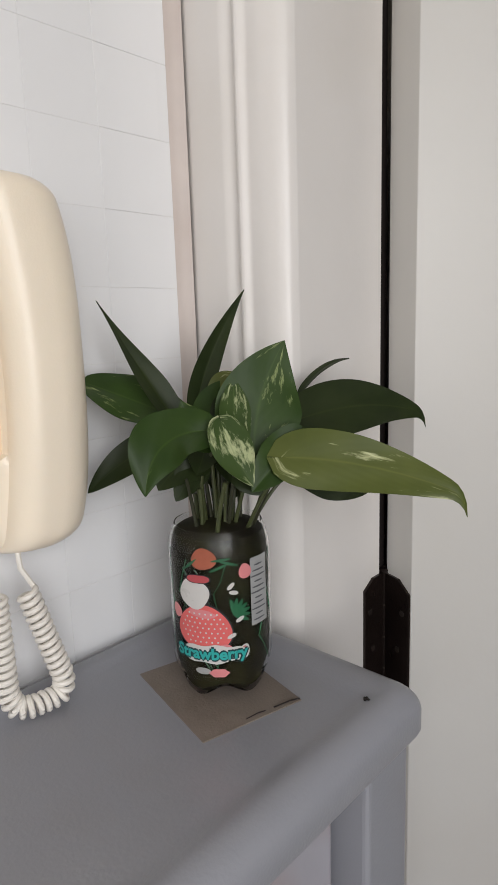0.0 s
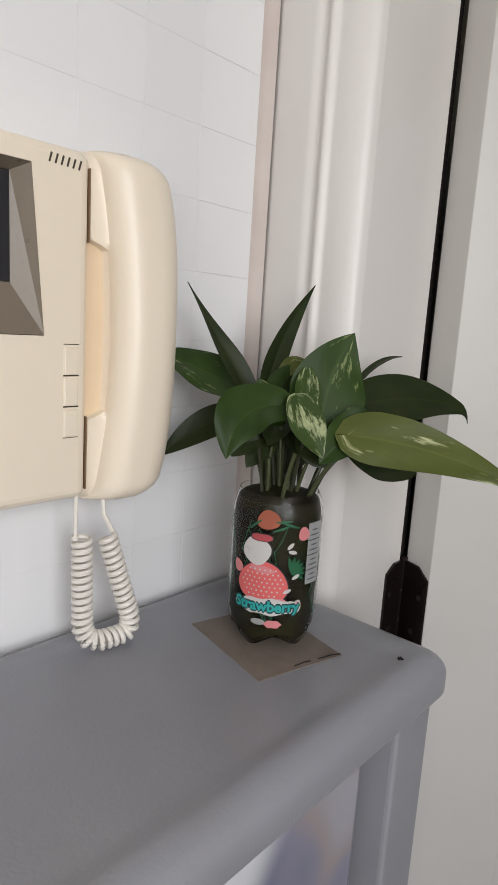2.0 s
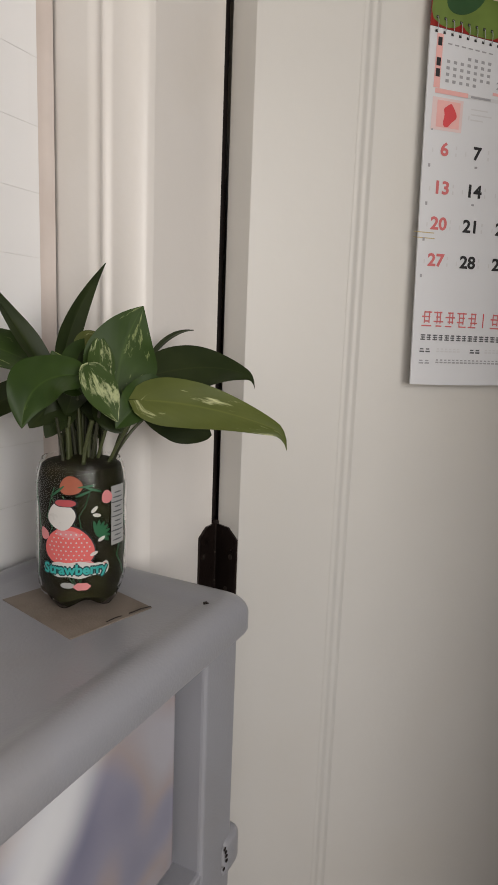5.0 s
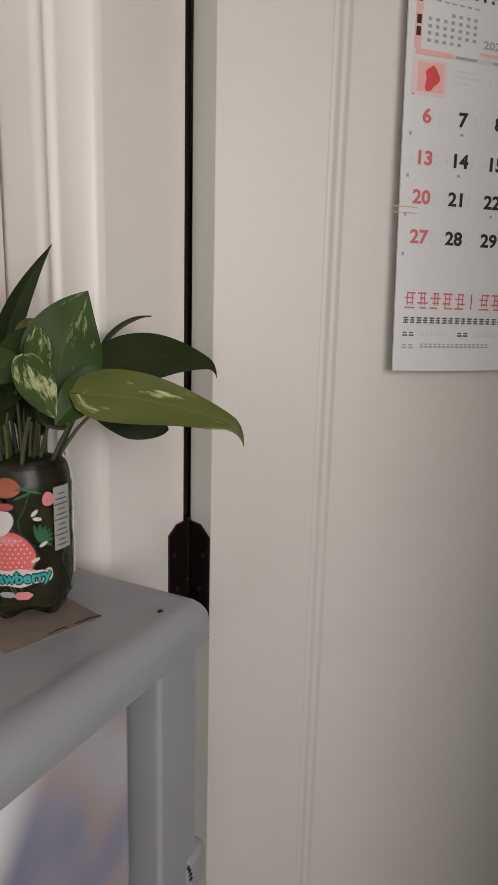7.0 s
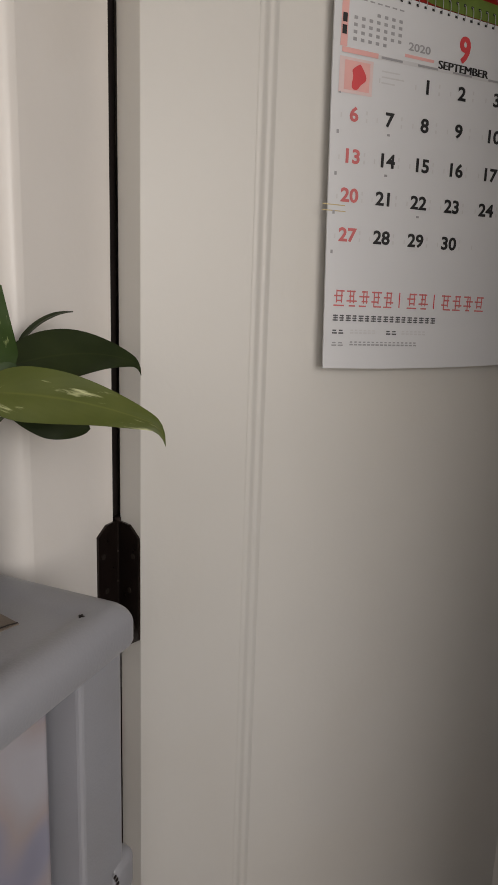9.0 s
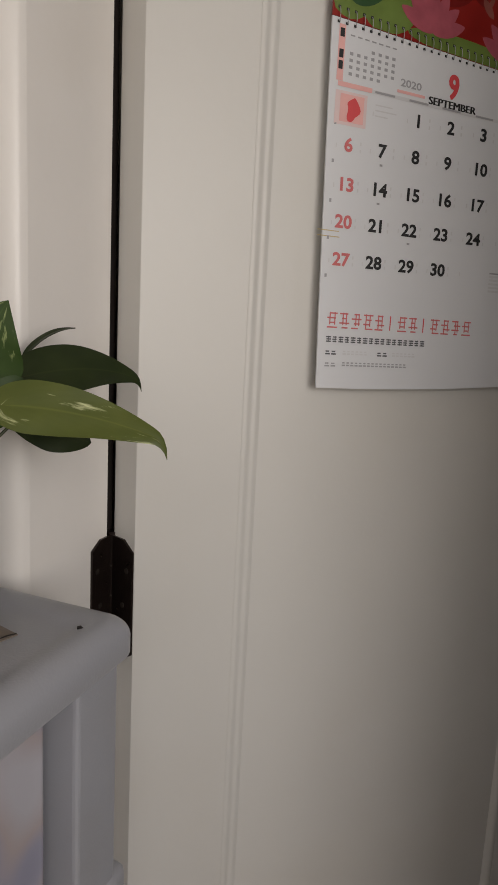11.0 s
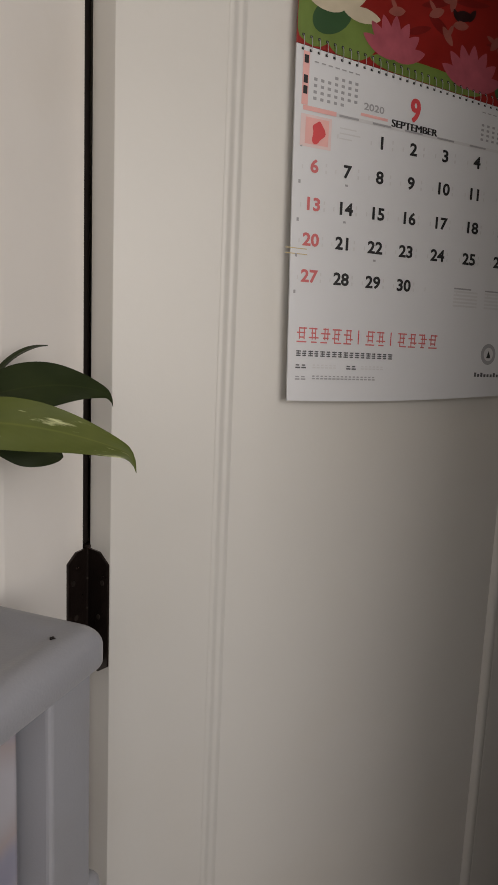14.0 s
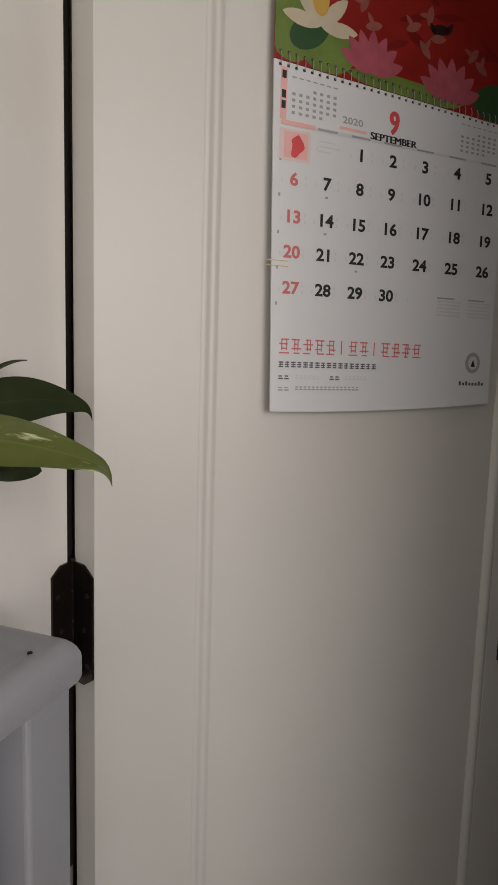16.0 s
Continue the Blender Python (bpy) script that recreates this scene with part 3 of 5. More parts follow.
def tray_top():
    """Top panel: rounded corners, rounded rim, shallow sunk field."""
    bm = bmesh.new()

    def outline(inset, r):
        k = 1.35 if inset > 0.02 else 1.0
        x0, x1, y0, y1 = CX0 + inset * 1.0, CX1 - inset, CY0 + inset * k, CY1 - inset * k
        pts = []
        for cx, cy, a0 in ((x1 - r, y0 + r, -90), (x1 - r, y1 - r, 0), (x0 + r, y1 - r, 90), (x0 + r, y0 + r, 180)):
            for k in range(7):
                a = radians(a0 + 90 * k / 6)
                pts.append((cx + r * math.cos(a), cy + r * math.sin(a)))
        return pts
    rings = []
    for inset, r, z in ((0.012, 0.010, CTOP - 0.036), (0.0012, 0.016, CTOP - 0.0358), (0.0, 0.016, CTOP - 0.033), (0.0, 0.016, CTOP - 0.017), (0.0006, 0.016, CTOP - 0.0135), (0.0020, 0.016, CTOP - 0.0098), (0.0042, 0.016, CTOP - 0.0064), (0.0072, 0.015, CTOP - 0.0036), (0.0108, 0.014, CTOP - 0.0016), (0.0150, 0.013, CTOP - 0.0004), (0.019, 0.012, CTOP), (0.023, 0.011, CTOP - 0.0003), (0.0270, 0.0100, CTOP - 0.0015), (0.032, 0.0090, CTOP - 0.0030), (0.037, 0.0085, CTOP - 0.0035)):
        rings.append([bm.verts.new((x, y, z)) for x, y in outline(inset, r)])
    for a, b in zip(rings, rings[1:]):
        for k in range(len(a)):
            bm.faces.new((a[k], a[(k + 1) % len(a)], b[(k + 1) % len(a)], b[k]))
    bm.faces.new(list(reversed(rings[0])))
    bm.faces.new(rings[-1])
    bmesh.ops.recalc_face_normals(bm, faces=bm.faces[:])
    return bm


part("top_panel", tray_top(), M_GREY, cab, smooth=True)
BODY_Y1, BODY_Y0, FX = 0.408, CY0 + 0.013, -0.207
OY1, OY0 = 0.351, CY0 + 0.075
part("back_panel", box(CX0 + 0.004, CX0 + 0.010, BODY_Y0 + 0.012, BODY_Y1 - 0.012, 0.02, CTOP - 0.036), M_GREY, cab)
for y0, y1 in ((OY1, BODY_Y1), (BODY_Y0, OY0)):
    part("side_frame", box(CX0 + 0.004, FX, y0, y1, 0.02, CTOP - 0.0355, 0.0045, 3), M_GREY, cab)
TIER = 0.242
for k in range(5):
    z1 = 1.140 - TIER * k
    z0 = z1 - 0.212 if k < 4 else 0.04
    part("rail", box(CX0 + 0.02, FX - 0.001, OY0 - 0.004, OY1 + 0.004, max(0.0, z0 - 0.030), z0, 0.003), M_GREY, cab)
    if k < 4:
        for y in (BODY_Y1, BODY_Y0):
            s = 1 if y > 0 else -1
            part("flange", box(CX0 + 0.02, FX + 0.004, min(y - 0.02 * s, y + 0.016 * s), max(y - 0.02 * s, y + 0.016 * s), z0 - 0.040, z0 + 0.003, 0.010, 4), M_GREY, cab, smooth=True)
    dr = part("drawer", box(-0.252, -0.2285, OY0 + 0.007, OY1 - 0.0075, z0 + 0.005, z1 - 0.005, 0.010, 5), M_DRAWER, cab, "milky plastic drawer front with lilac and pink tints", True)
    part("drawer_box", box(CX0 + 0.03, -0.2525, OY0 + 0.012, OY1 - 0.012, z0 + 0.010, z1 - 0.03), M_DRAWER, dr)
for y0, y1 in ((OY1 - 0.004, OY1 + 0.05), (OY0 - 0.05, OY0 + 0.004)):
    for x in (CX0 + 0.03, FX - 0.04):
        part("foot", box(x, x + 0.03, y0, y1, 0.0, 0.021), M_GREY, cab)

# ---- cork mat, bottle, plant ----
SURF = CTOP - 0.0035
cork = tagged(part("coaster", box(-0.052, 0.052, -0.0415, 0.0415, 0, 0.0008), M_MAT), "worn brown-grey square mat under the bottle", "mat")
cork.matrix_world = pose(-0.324, 0.322, SURF, 0, 0, -14)
BX, BY, BZ, BR, BTOP = -0.331, 0.337, SURF + 0.0014, 0.0385, 1.3025
bottle = tagged(thing("cut_bottle", BX, BY, BZ), "clear cut-down plastic drink bottle with strawberry print", "bottle")


def petal(a, z):
    """Five feet moulded into the base."""
    t = max(0.0, min(1.0, (z - BZ) / 0.022))
    c = 0.5 + 0.5 * math.cos(5 * a + 0.6)
    return (1 - 0.10 * (1 - t) * (1 - c), 0.007 * (1 - c) * (1 - t))


PROFILE = [(0.004, BZ + 0.004), (0.018, BZ + 0.002), (0.028, BZ), (0.033, BZ + 0.0015), (0.0363, BZ + 0.006), (0.0380, BZ + 0.014), (BR, BZ + 0.026), (BR, BZ + 0.060), (BR, BZ + 0.100), (BR, BTOP - 0.022), (BR - 0.0007, BTOP - 0.014), (BR - 0.003, BTOP - 0.005), (BR - 0.0052, BTOP)]
bm = lathe(PROFILE + [(r - 0.0009, z) for r, z in reversed(PROFILE[5:])], BX, BY, 60, petal)
shell = part("bottle_shell", bm, M_PET, bottle, "clear plastic", True)
INNER = [(0.003, BZ + 0.006), (0.027, BZ + 0.0018), (0.0340, BZ + 0.0075), (BR - 0.0022, BZ + 0.024), (BR - 0.0020, BTOP - 0.022), (BR - 0.0027, BTOP - 0.014), (BR - 0.0048, BTOP - 0.006), (0.030, BTOP - 0.0035), (0.018, BTOP - 0.001), (0.002, BTOP + 0.002)]
part("soil", lathe(INNER, BX, BY, 40, petal), M_SOIL, bottle, "dark wet soil and roots", True)
random.seed(5)
for k in range(9):
    a, r = random.uniform(0, 6.28), random.uniform(0.31, 0.345)
    pts = []
    for j in range(9):
        t = j / 8
        rr = 0.0372
        pts.append((BX + rr * math.cos(a), BY + rr * math.sin(a), BZ + 0.025 + 0.085 * (1 - t) * random.uniform(0.9, 1.0)))
        a += random.uniform(-0.16, 0.2)
    part("root", tube(pts, 0.0005, 5), M_LEAFP, bottle)


def on_bottle(s, z, lift):
    """A place on the bottle's side: s metres round from the middle of the label."""
    a = LABEL_A + s / BR
    return Vector((BX + (BR + lift) * math.cos(a), BY + (BR + lift) * math.sin(a), z))


LABEL_A = math.atan2(-0.064 - BY, 0.019 - BX)
BC = BZ + 0.0605


def blob(name, s0, z0, radius, material, lift=0.0005, n=28, rings=4, label=""):
    """A printed patch on the bottle: radius is a function of the angle giving (ds, dz)."""
    bm = bmesh.new()
    c = bm.verts.new(on_bottle(s0, z0, lift))
    prev = None
    for r in range(1, rings + 1):
        ring = []
        for k in range(n):
            ds, dz = radius(2 * math.pi * k / n)
            ring.append(bm.verts.new(on_bottle(s0 + ds * r / rings, z0 + dz * r / rings, lift)))
        for k in range(n):
            if prev:
                bm.faces.new((prev[k], ring[k], ring[(k + 1) % n], prev[(k + 1) % n]))
            else:
                bm.faces.new((c, ring[k], ring[(k + 1) % n]))
        prev = ring
    return part(name, bm, material, shell, label)


def oval(a, b, turn=0.0, bumps=0, amp=0.0):
    def f(t):
        m = 1 + amp * math.cos(bumps * t)
        x, y = a * m * math.cos(t), b * m * math.sin(t)
        return x * math.cos(turn) - y * math.sin(turn), x * math.sin(turn) + y * math.cos(turn)
    return f


def berry(a, b, turn=0.0):
    """Strawberry outline: broad at one end, drawn out at the other."""
    def f(t):
        x, y = a * math.cos(t) * (1 - 0.22 * math.sin(t)), b * math.sin(t)
        return x * math.cos(turn) - y * math.sin(turn), x * math.sin(turn) + y * math.cos(turn)
    return f


blob("strawberry_outline", -0.0105, BC - 0.0015, berry(0.0224, 0.0192, -0.1), M_INK, 0.0004)
st = blob("strawberry_print", -0.0105, BC - 0.0015, berry(0.0210, 0.0178, -0.1), M_STRAW, 0.0007)
for i in range(-4, 5):
    for j in range(-4, 4):
        s, z = 0.0042 * i + 0.0021 * (j % 2), 0.0036 * j
        if (s / 0.0175) ** 2 + (z / 0.0148) ** 2 < 1:
            blob("seed_dot", -0.0105 + s, BC - 0.0015 + z, oval(0.00075, 0.00075), M_WHITEP, 0.0010, 8, 1)
blob("pale_top_patch", -0.0110, BC + 0.0095, oval(0.0105, 0.0032, -0.1, 5, 0.05), M_PINKP, 0.0010)
blob("white_patch_outline", -0.0165, BC + 0.0245, oval(0.0128, 0.0128, 0.25, 4, 0.04), M_INK, 0.0006)
blob("white_patch", -0.0165, BC + 0.0245, oval(0.0117, 0.0117, 0.25, 4, 0.04), M_WHITEP, 0.0013)
blob("pink_patch_outline", -0.0125, BC + 0.0362, oval(0.0078, 0.0046, 0.0, 2, 0.25), M_INK, 0.0015)
blob("pink_bow_patch", -0.0125, BC + 0.0362, oval(0.0068, 0.0037, 0.0, 2, 0.25), M_FADEDR, 0.0018)
blob("cream_print", -0.0145, BC - 0.0195, oval(0.0150, 0.0038, 0.05, 9, 0.12), M_WHITEP, 0.0012)
blob("pink_patch", 0.0035, BC - 0.020, oval(0.0075, 0.0060, 0.3), M_PINKP, 0.0009)
blob("half_strawberry", 0.0215, BC + 0.040, berry(0.0050, 0.0058, 0.2), M_PINKP, 0.0008)
blob("half_strawberry", 0.0188, BC - 0.0215, berry(0.0046, 0.0058, -0.4), M_WHITEP, 0.0008)
blob("half_strawberry", 0.0180, BC - 0.0215, berry(0.0032, 0.0046, -0.4), M_PINKP, 0.0011)
blob("half_strawberry", -0.0335, BC + 0.0080, berry(0.0045, 0.0055, 0.5), M_PINKP, 0.0008)
blob("strawberry_patch", -0.0085, BC + 0.0510, berry(0.0094, 0.0080, 0.2), M_FADED, 0.0004)
for k in range(7):
    a = -0.5 + 0.38 * k
    blob("leaf_print", 0.0125 + 0.0060 * math.cos(a), BC + 0.004 + 0.0060 * math.sin(a) + 0.004, oval(0.0068, 0.0016, a), M_LEAFP, 0.0006, 14, 2)
for k, (s, z, a) in enumerate(((0.004, 0.050, 0.1), (0.010, 0.047, -0.3), (-0.019, 0.046, 0.7), (0.002, 0.044, 0.4))):
    blob("vine_print", s, BC + z, oval(0.0072, 0.0010, a), M_LEAFP, 0.0006, 14, 2)
for s, z, a in ((0.0105, 0.030, 0.8), (0.0125, 0.025, -0.2), (0.0165, 0.004, 0.5), (0.0100, -0.008, 0.4)):
    blob("petal_print", s, BC + z, oval(0.0036, 0.0016, a), M_WHITEP, 0.0007, 12, 1)
blob("panel_print", 0.0345, BC + 0.022, lambda t: (max(-0.0085, min(0.0085, 0.014 * math.cos(t))), max(-0.026, min(0.026, 0.043 * math.sin(t)))), M_NUTR, 0.0006, 32, 6)
for k in range(11):
    blob("panel_bar", 0.0335, BC + 0.042 - 0.0042 * k, lambda t, w=0.0045 + 0.002 * ((k * 7) % 3): (w * math.cos(t), 0.0007 * math.sin(t)), M_INKD, 0.0009, 8, 1)


def bent_text(words, height, s0, z0, tilt, lift, material, name, fat=0.0):
    bm = text_bm(words, height, 0.98, 0.05)
    for v in bm.verts:
        x, y = v.co.x, v.co.y
        v.co = on_bottle(s0 + x * math.cos(tilt) - y * math.sin(tilt), z0 + x * math.sin(tilt) + y * math.cos(tilt) , lift)
    return part(name, bm, material, shell)


blob("lettering_ground", -0.0060, BC - 0.0220, lambda t: (0.0280 * math.cos(t), 0.0070 * math.sin(t) * (1 + 0.12 * math.cos(9 * t)) + 0.0005), M_WHITEP, 0.0014, 40, 4)
for ds, dz in ((0.0013, 0), (-0.0013, 0), (0, 0.0013), (0, -0.0013)):
    bent_text("Strawberry", 0.0084, -0.0060 + ds, BC - 0.0215 + dz, 0.0, 0.0016, M_TEALD, "lettering_outline")
bent_text("Strawberry", 0.0084, -0.0060, BC - 0.0215, 0.0, 0.0018, M_TEAL, "lettering")
blob("pink_patch", 0.0000, BC - 0.0365, oval(0.0070, 0.0034, 0.0, 6, 0.08), M_PINKP, 0.0007)
blob("lilac_patch", -0.0120, BC - 0.0355, oval(0.0060, 0.0026), M_NUTR, 0.0006)

plant = tagged(thing("potted_vine", BX, BY, BZ + 0.09), "green variegated leafy vine cuttings growing in the bottle", "plant")


def bez(a, b, c, t):
    return a * (1 - t) ** 2 + b * 2 * t * (1 - t) + c * t * t


def vine_leaf(base, mid, tip, width, face, material, peak=0.4, end=1.0, fold=0.2, hook=0.0, stem=True, wave=0.08, skew=0.0, label=""):
    """A leaf along a bent midrib from its stalk through mid to its tip. face: the way its upper side looks;
    peak: where it is broadest; end: how drawn out its tip is; fold raises both halves, hook bends the tip
    down, skew makes one half broader than the other."""
    b, t, f = Vector(base), Vector(tip), Vector(face).normalized()
    ctl = Vector(mid) * 2 - (b + t) / 2
    d = t - b
    ln = d.length
    nu, nv = 14, 30
    bm = bmesh.new()
    uvl = bm.loops.layers.uv.new("leaf")
    top, bot, uvs = [], [], {}
    ph = 1.7 * len(plant.children)
    for j in range(nv + 1):
        v = j / nv
        p = bez(b, ctl, t, v)
        along = ((ctl - b) * (1 - v) + (t - ctl) * v).normalized()
        g = (f - along * f.dot(along)).normalized()
        side = along.cross(g)
        if hook and v > 0.88:
            p = p - Vector((0, 0, 1)) * hook * ((v - 0.88) / 0.12) ** 2 - along * hook * 0.35 * ((v - 0.88) / 0.12) ** 3
        w = math.sqrt(max(0.0, 1 - (1 - v / peak) ** 2)) if v < peak else max(0.0, 1 - ((v - peak) / (1 - peak)) ** 1.6) ** end
        w = width / 2 * w + 0.0004
        rt, rb = [], []
        for i in range(nu + 1):
            u = 2 * i / nu - 1
            hw = w * (1 + skew * (1 if u > 0 else -1))
            lift = fold * abs(u) ** 1.25 * hw + wave * hw * math.sin(8 * v + 2 * u + ph) * abs(u)
            back = -0.10 * ln * abs(u) ** 2 * max(0, 1 - 3.0 * v)
            q = p + side * u * hw * math.cos(fold * 0.7) + g * lift + along * back
            th = 0.0005 * (1 - u * u) + 0.0001
            a1, a2 = bm.verts.new(q + g * th), bm.verts.new(q - g * th)
            uvs[a1] = uvs[a2] = ((u + 1) / 2, v)
            rt.append(a1)
            rb.append(a2)
        top.append(rt)
        bot.append(rb)
    for j in range(nv):
        for i in range(nu):
            bm.faces.new((top[j][i], top[j][i + 1], top[j + 1][i + 1], top[j + 1][i]))
            bm.faces.new((bot[j][i], bot[j + 1][i], bot[j + 1][i + 1], bot[j][i + 1]))
        for e in (0, nu):
            q = (top[j][e], top[j + 1][e], bot[j + 1][e], bot[j][e])
            bm.faces.new(q if e == 0 else tuple(reversed(q)))
    for fc in bm.faces:
        for lp in fc.loops:
            lp[uvl].uv = uvs[lp.vert]
    bmesh.ops.recalc_face_normals(bm, faces=bm.faces[:])
    ob = part("leaf", bm, material, plant, label, True)
    if stem:
        root = Vector((BX + 0.35 * (b.x - BX), BY + 0.35 * (b.y - BY), BZ + 0.112))
        hub = Vector((root.x * 0.5 + b.x * 0.5, root.y * 0.5 + b.y * 0.5, b.z * 0.5 + root.z * 0.5 + 0.012))
        part("stem", tube([bez(root, hub, b + d.normalized() * 0.004, k / 10) for k in range(11)], lambda s: 0.0018 - 0.0006 * s, 7), M_STEM if len(plant.children) % 3 else M_STEM2, plant, smooth=True)
    return ob


random.seed(31)
for k in range(9):  # stalks standing in the neck of the bottle
    a, r = random.uniform(0, 6.28), random.uniform(0.008, 0.030)
    p0 = Vector((BX + r * 0.6 * math.cos(a), BY + r * 0.6 * math.sin(a), BZ + 0.102))
    p2 = Vector((BX + r * math.cos(a), BY + r * math.sin(a), random.uniform(1.318, 1.350)))
    p1 = (p0 + p2) / 2 + Vector((random.uniform(-0.006, 0.006), random.uniform(-0.006, 0.006), 0.004))
    part("stem", tube([bez(p0, p1, p2, j / 8) for j in range(9)], lambda s: 0.0019 - 0.0007 * s, 7), M_STEM2 if k % 2 else M_STEM, plant, smooth=True)


vine_leaf((-0.360, 0.332, 1.367), (-0.388, 0.318, 1.414), (-0.419, 0.303, 1.468), 0.023, (0.75, -0.2, 0.55), L_DARK, 0.32, 1.6, 0.45)
vine_leaf((-0.363, 0.349, 1.382), (-0.369, 0.375, 1.425), (-0.366, 0.412, 1.475), 0.021, (0.70, -0.40, 0.10), L_DARK, 0.28, 1.1, 0.4)
vine_leaf((-0.301, 0.347, 1.350), (-0.307, 0.363, 1.393), (-0.303, 0.387, 1.434), 0.063, (0.72, -0.62, 0.2), L_MID, 0.42, 1.0, 0.12)
vine_leaf((-0.307, 0.404, 1.371), (-0.273, 0.457, 1.379), (-0.238, 0.492, 1.368), 0.051, (0.45, -0.55, 0.62), L_DARK, 0.26, 1.02, 0.12, 0.010)
vine_leaf((-0.319, 0.426, 1.391), (-0.315, 0.452, 1.408), (-0.308, 0.480, 1.415), 0.008, (0.2, -0.3, 1.0), L_DARK, 0.4, 0.8, 0.3)
vine_leaf((-0.274, 0.350, 1.355), (-0.221, 0.386, 1.347), (-0.166, 0.417, 1.327), 0.043, (0.56, -0.68, 0.47), L_LIGHT, 0.20, 0.85, 0.08, 0.014)
vine_leaf((-0.299, 0.390, 1.340), (-0.279, 0.414, 1.327), (-0.259, 0.438, 1.316), 0.037, (0.5, -0.6, 0.35), L_DARK, 0.45, 0.7, 0.1)
vine_leaf((-0.275, 0.367, 1.370), (-0.281, 0.350, 1.352), (-0.288, 0.330, 1.332), 0.031, (0.7, -0.5, 0.5), L_PLAIN, 0.45, 0.8, 0.35)
vine_leaf((-0.309, 0.323, 1.381), (-0.295, 0.321, 1.360), (-0.280, 0.323, 1.339), 0.029, (0.7, -0.6, 0.5), L_CREAM, 0.4, 0.9, 0.35, 0, False)
vine_leaf((-0.303, 0.335, 1.364), (-0.314, 0.342, 1.386), (-0.322, 0.351, 1.408), 0.023, (0.7, -0.6, 0.3), L_CREAM, 0.45, 0.9, 0.4)
vine_leaf((-0.330, 0.334, 1.360), (-0.342, 0.327, 1.376), (-0.350, 0.323, 1.393), 0.028, (0.7, -0.6, 0.2), L_MID, 0.4, 1.0, 0.4)
vine_leaf((-0.317, 0.321, 1.374), (-0.334, 0.291, 1.366), (-0.334, 0.273, 1.334), 0.047, (0.55, -0.55, 0.68), L_PLAIN, 0.42, 0.95, 0.3, 0, False, 0.2)
vine_leaf((-0.367, 0.345, 1.372), (-0.402, 0.318, 1.391), (-0.431, 0.291, 1.407), 0.046, (0.6, -0.25, 0.7), L_MID, 0.5, 0.5, 0.15)
vine_leaf((-0.372, 0.337, 1.359), (-0.397, 0.312, 1.348), (-0.422, 0.284, 1.320), 0.030, (0.7, -0.3, 0.6), L_DARK, 0.42, 0.8, 0.2)
vine_leaf((-0.338, 0.352, 1.366), (-0.349, 0.362, 1.385), (-0.349, 0.381, 1.403), 0.040, (0.6, -0.6, 0.4), L_PLAIN, 0.4, 0.9, 0.25)
vine_leaf((-0.326, 0.352, 1.362), (-0.330, 0.366, 1.384), (-0.330, 0.383, 1.406), 0.043, (0.6, -0.7, 0.3), L_DARK, 0.4, 1.0, 0.2)
vine_leaf((-0.341, 0.345, 1.355), (-0.350, 0.322, 1.346), (-0.355, 0.301, 1.329), 0.037, (0.6, -0.5, 0.5), L_DARK, 0.4, 0.8, 0.2)
vine_leaf((-0.338, 0.362, 1.362), (-0.323, 0.353, 1.345), (-0.309, 0.344, 1.326), 0.039, (0.6, -0.6, 0.4), L_DARK, 0.4, 0.8, 0.2)
vine_leaf((-0.352, 0.352, 1.368), (-0.340, 0.336, 1.356), (-0.330, 0.317, 1.341), 0.034, (0.6, -0.6, 0.5), L_DARK, 0.4, 0.8, 0.25)
vine_leaf((-0.356, 0.360, 1.384), (-0.352, 0.372, 1.403), (-0.342, 0.384, 1.399), 0.018, (0.6, -0.4, 0.6), L_LIGHT, 0.45, 0.8, 0.2)
vine_leaf((-0.341, 0.334, 1.352), (-0.343, 0.323, 1.338), (-0.344, 0.308, 1.321), 0.025, (0.6, -0.6, 0.3), L_DARK, 0.45, 0.8, 0.2)
vine_leaf((-0.315, 0.346, 1.354), (-0.305, 0.344, 1.339), (-0.293, 0.346, 1.326), 0.026, (0.6, -0.6, 0.3), L_DARK, 0.45, 0.8, 0.2)
vine_leaf((-0.343, 0.355, 1.348), (-0.338, 0.356, 1.331), (-0.337, 0.348, 1.312), 0.037, (0.6, -0.6, 0.3), L_DARK, 0.45, 0.8, 0.2)
random.seed(11)
for k in range(6):
    a = 1.05 * k + 0.2
    r0, r1 = 0.010 + 0.006 * (k % 3), 0.006 + 0.006 * (k % 2)
    p0 = Vector((BX + r0 * math.cos(a), BY + r0 * math.sin(a), BZ + 0.098))
    p2 = Vector((BX + (r0 + r1 - 0.005) * math.cos(a + 0.3), BY + (r0 + r1 - 0.005) * math.sin(a + 0.3), 1.322 + 0.008 * (k % 3)))
    p1 = (p0 + p2) / 2 + Vector((random.uniform(-0.006, 0.006), random.uniform(-0.006, 0.006), 0))
    part("stem", tube([bez(p0, p1, p2, j / 8) for j in range(9)], 0.0018, 7), M_STEM, plant, smooth=True)

# ---- intercom telephone on the tiles ----
phone = tagged(thing("intercom_phone", WALL_X, 0.15, 1.30), "aged cream wall intercom telephone with small dark screen", "telephone")
PX, PZ0, PZ1, PY0, PY1 = -0.409, 1.298, 1.546, 0.015, 0.200


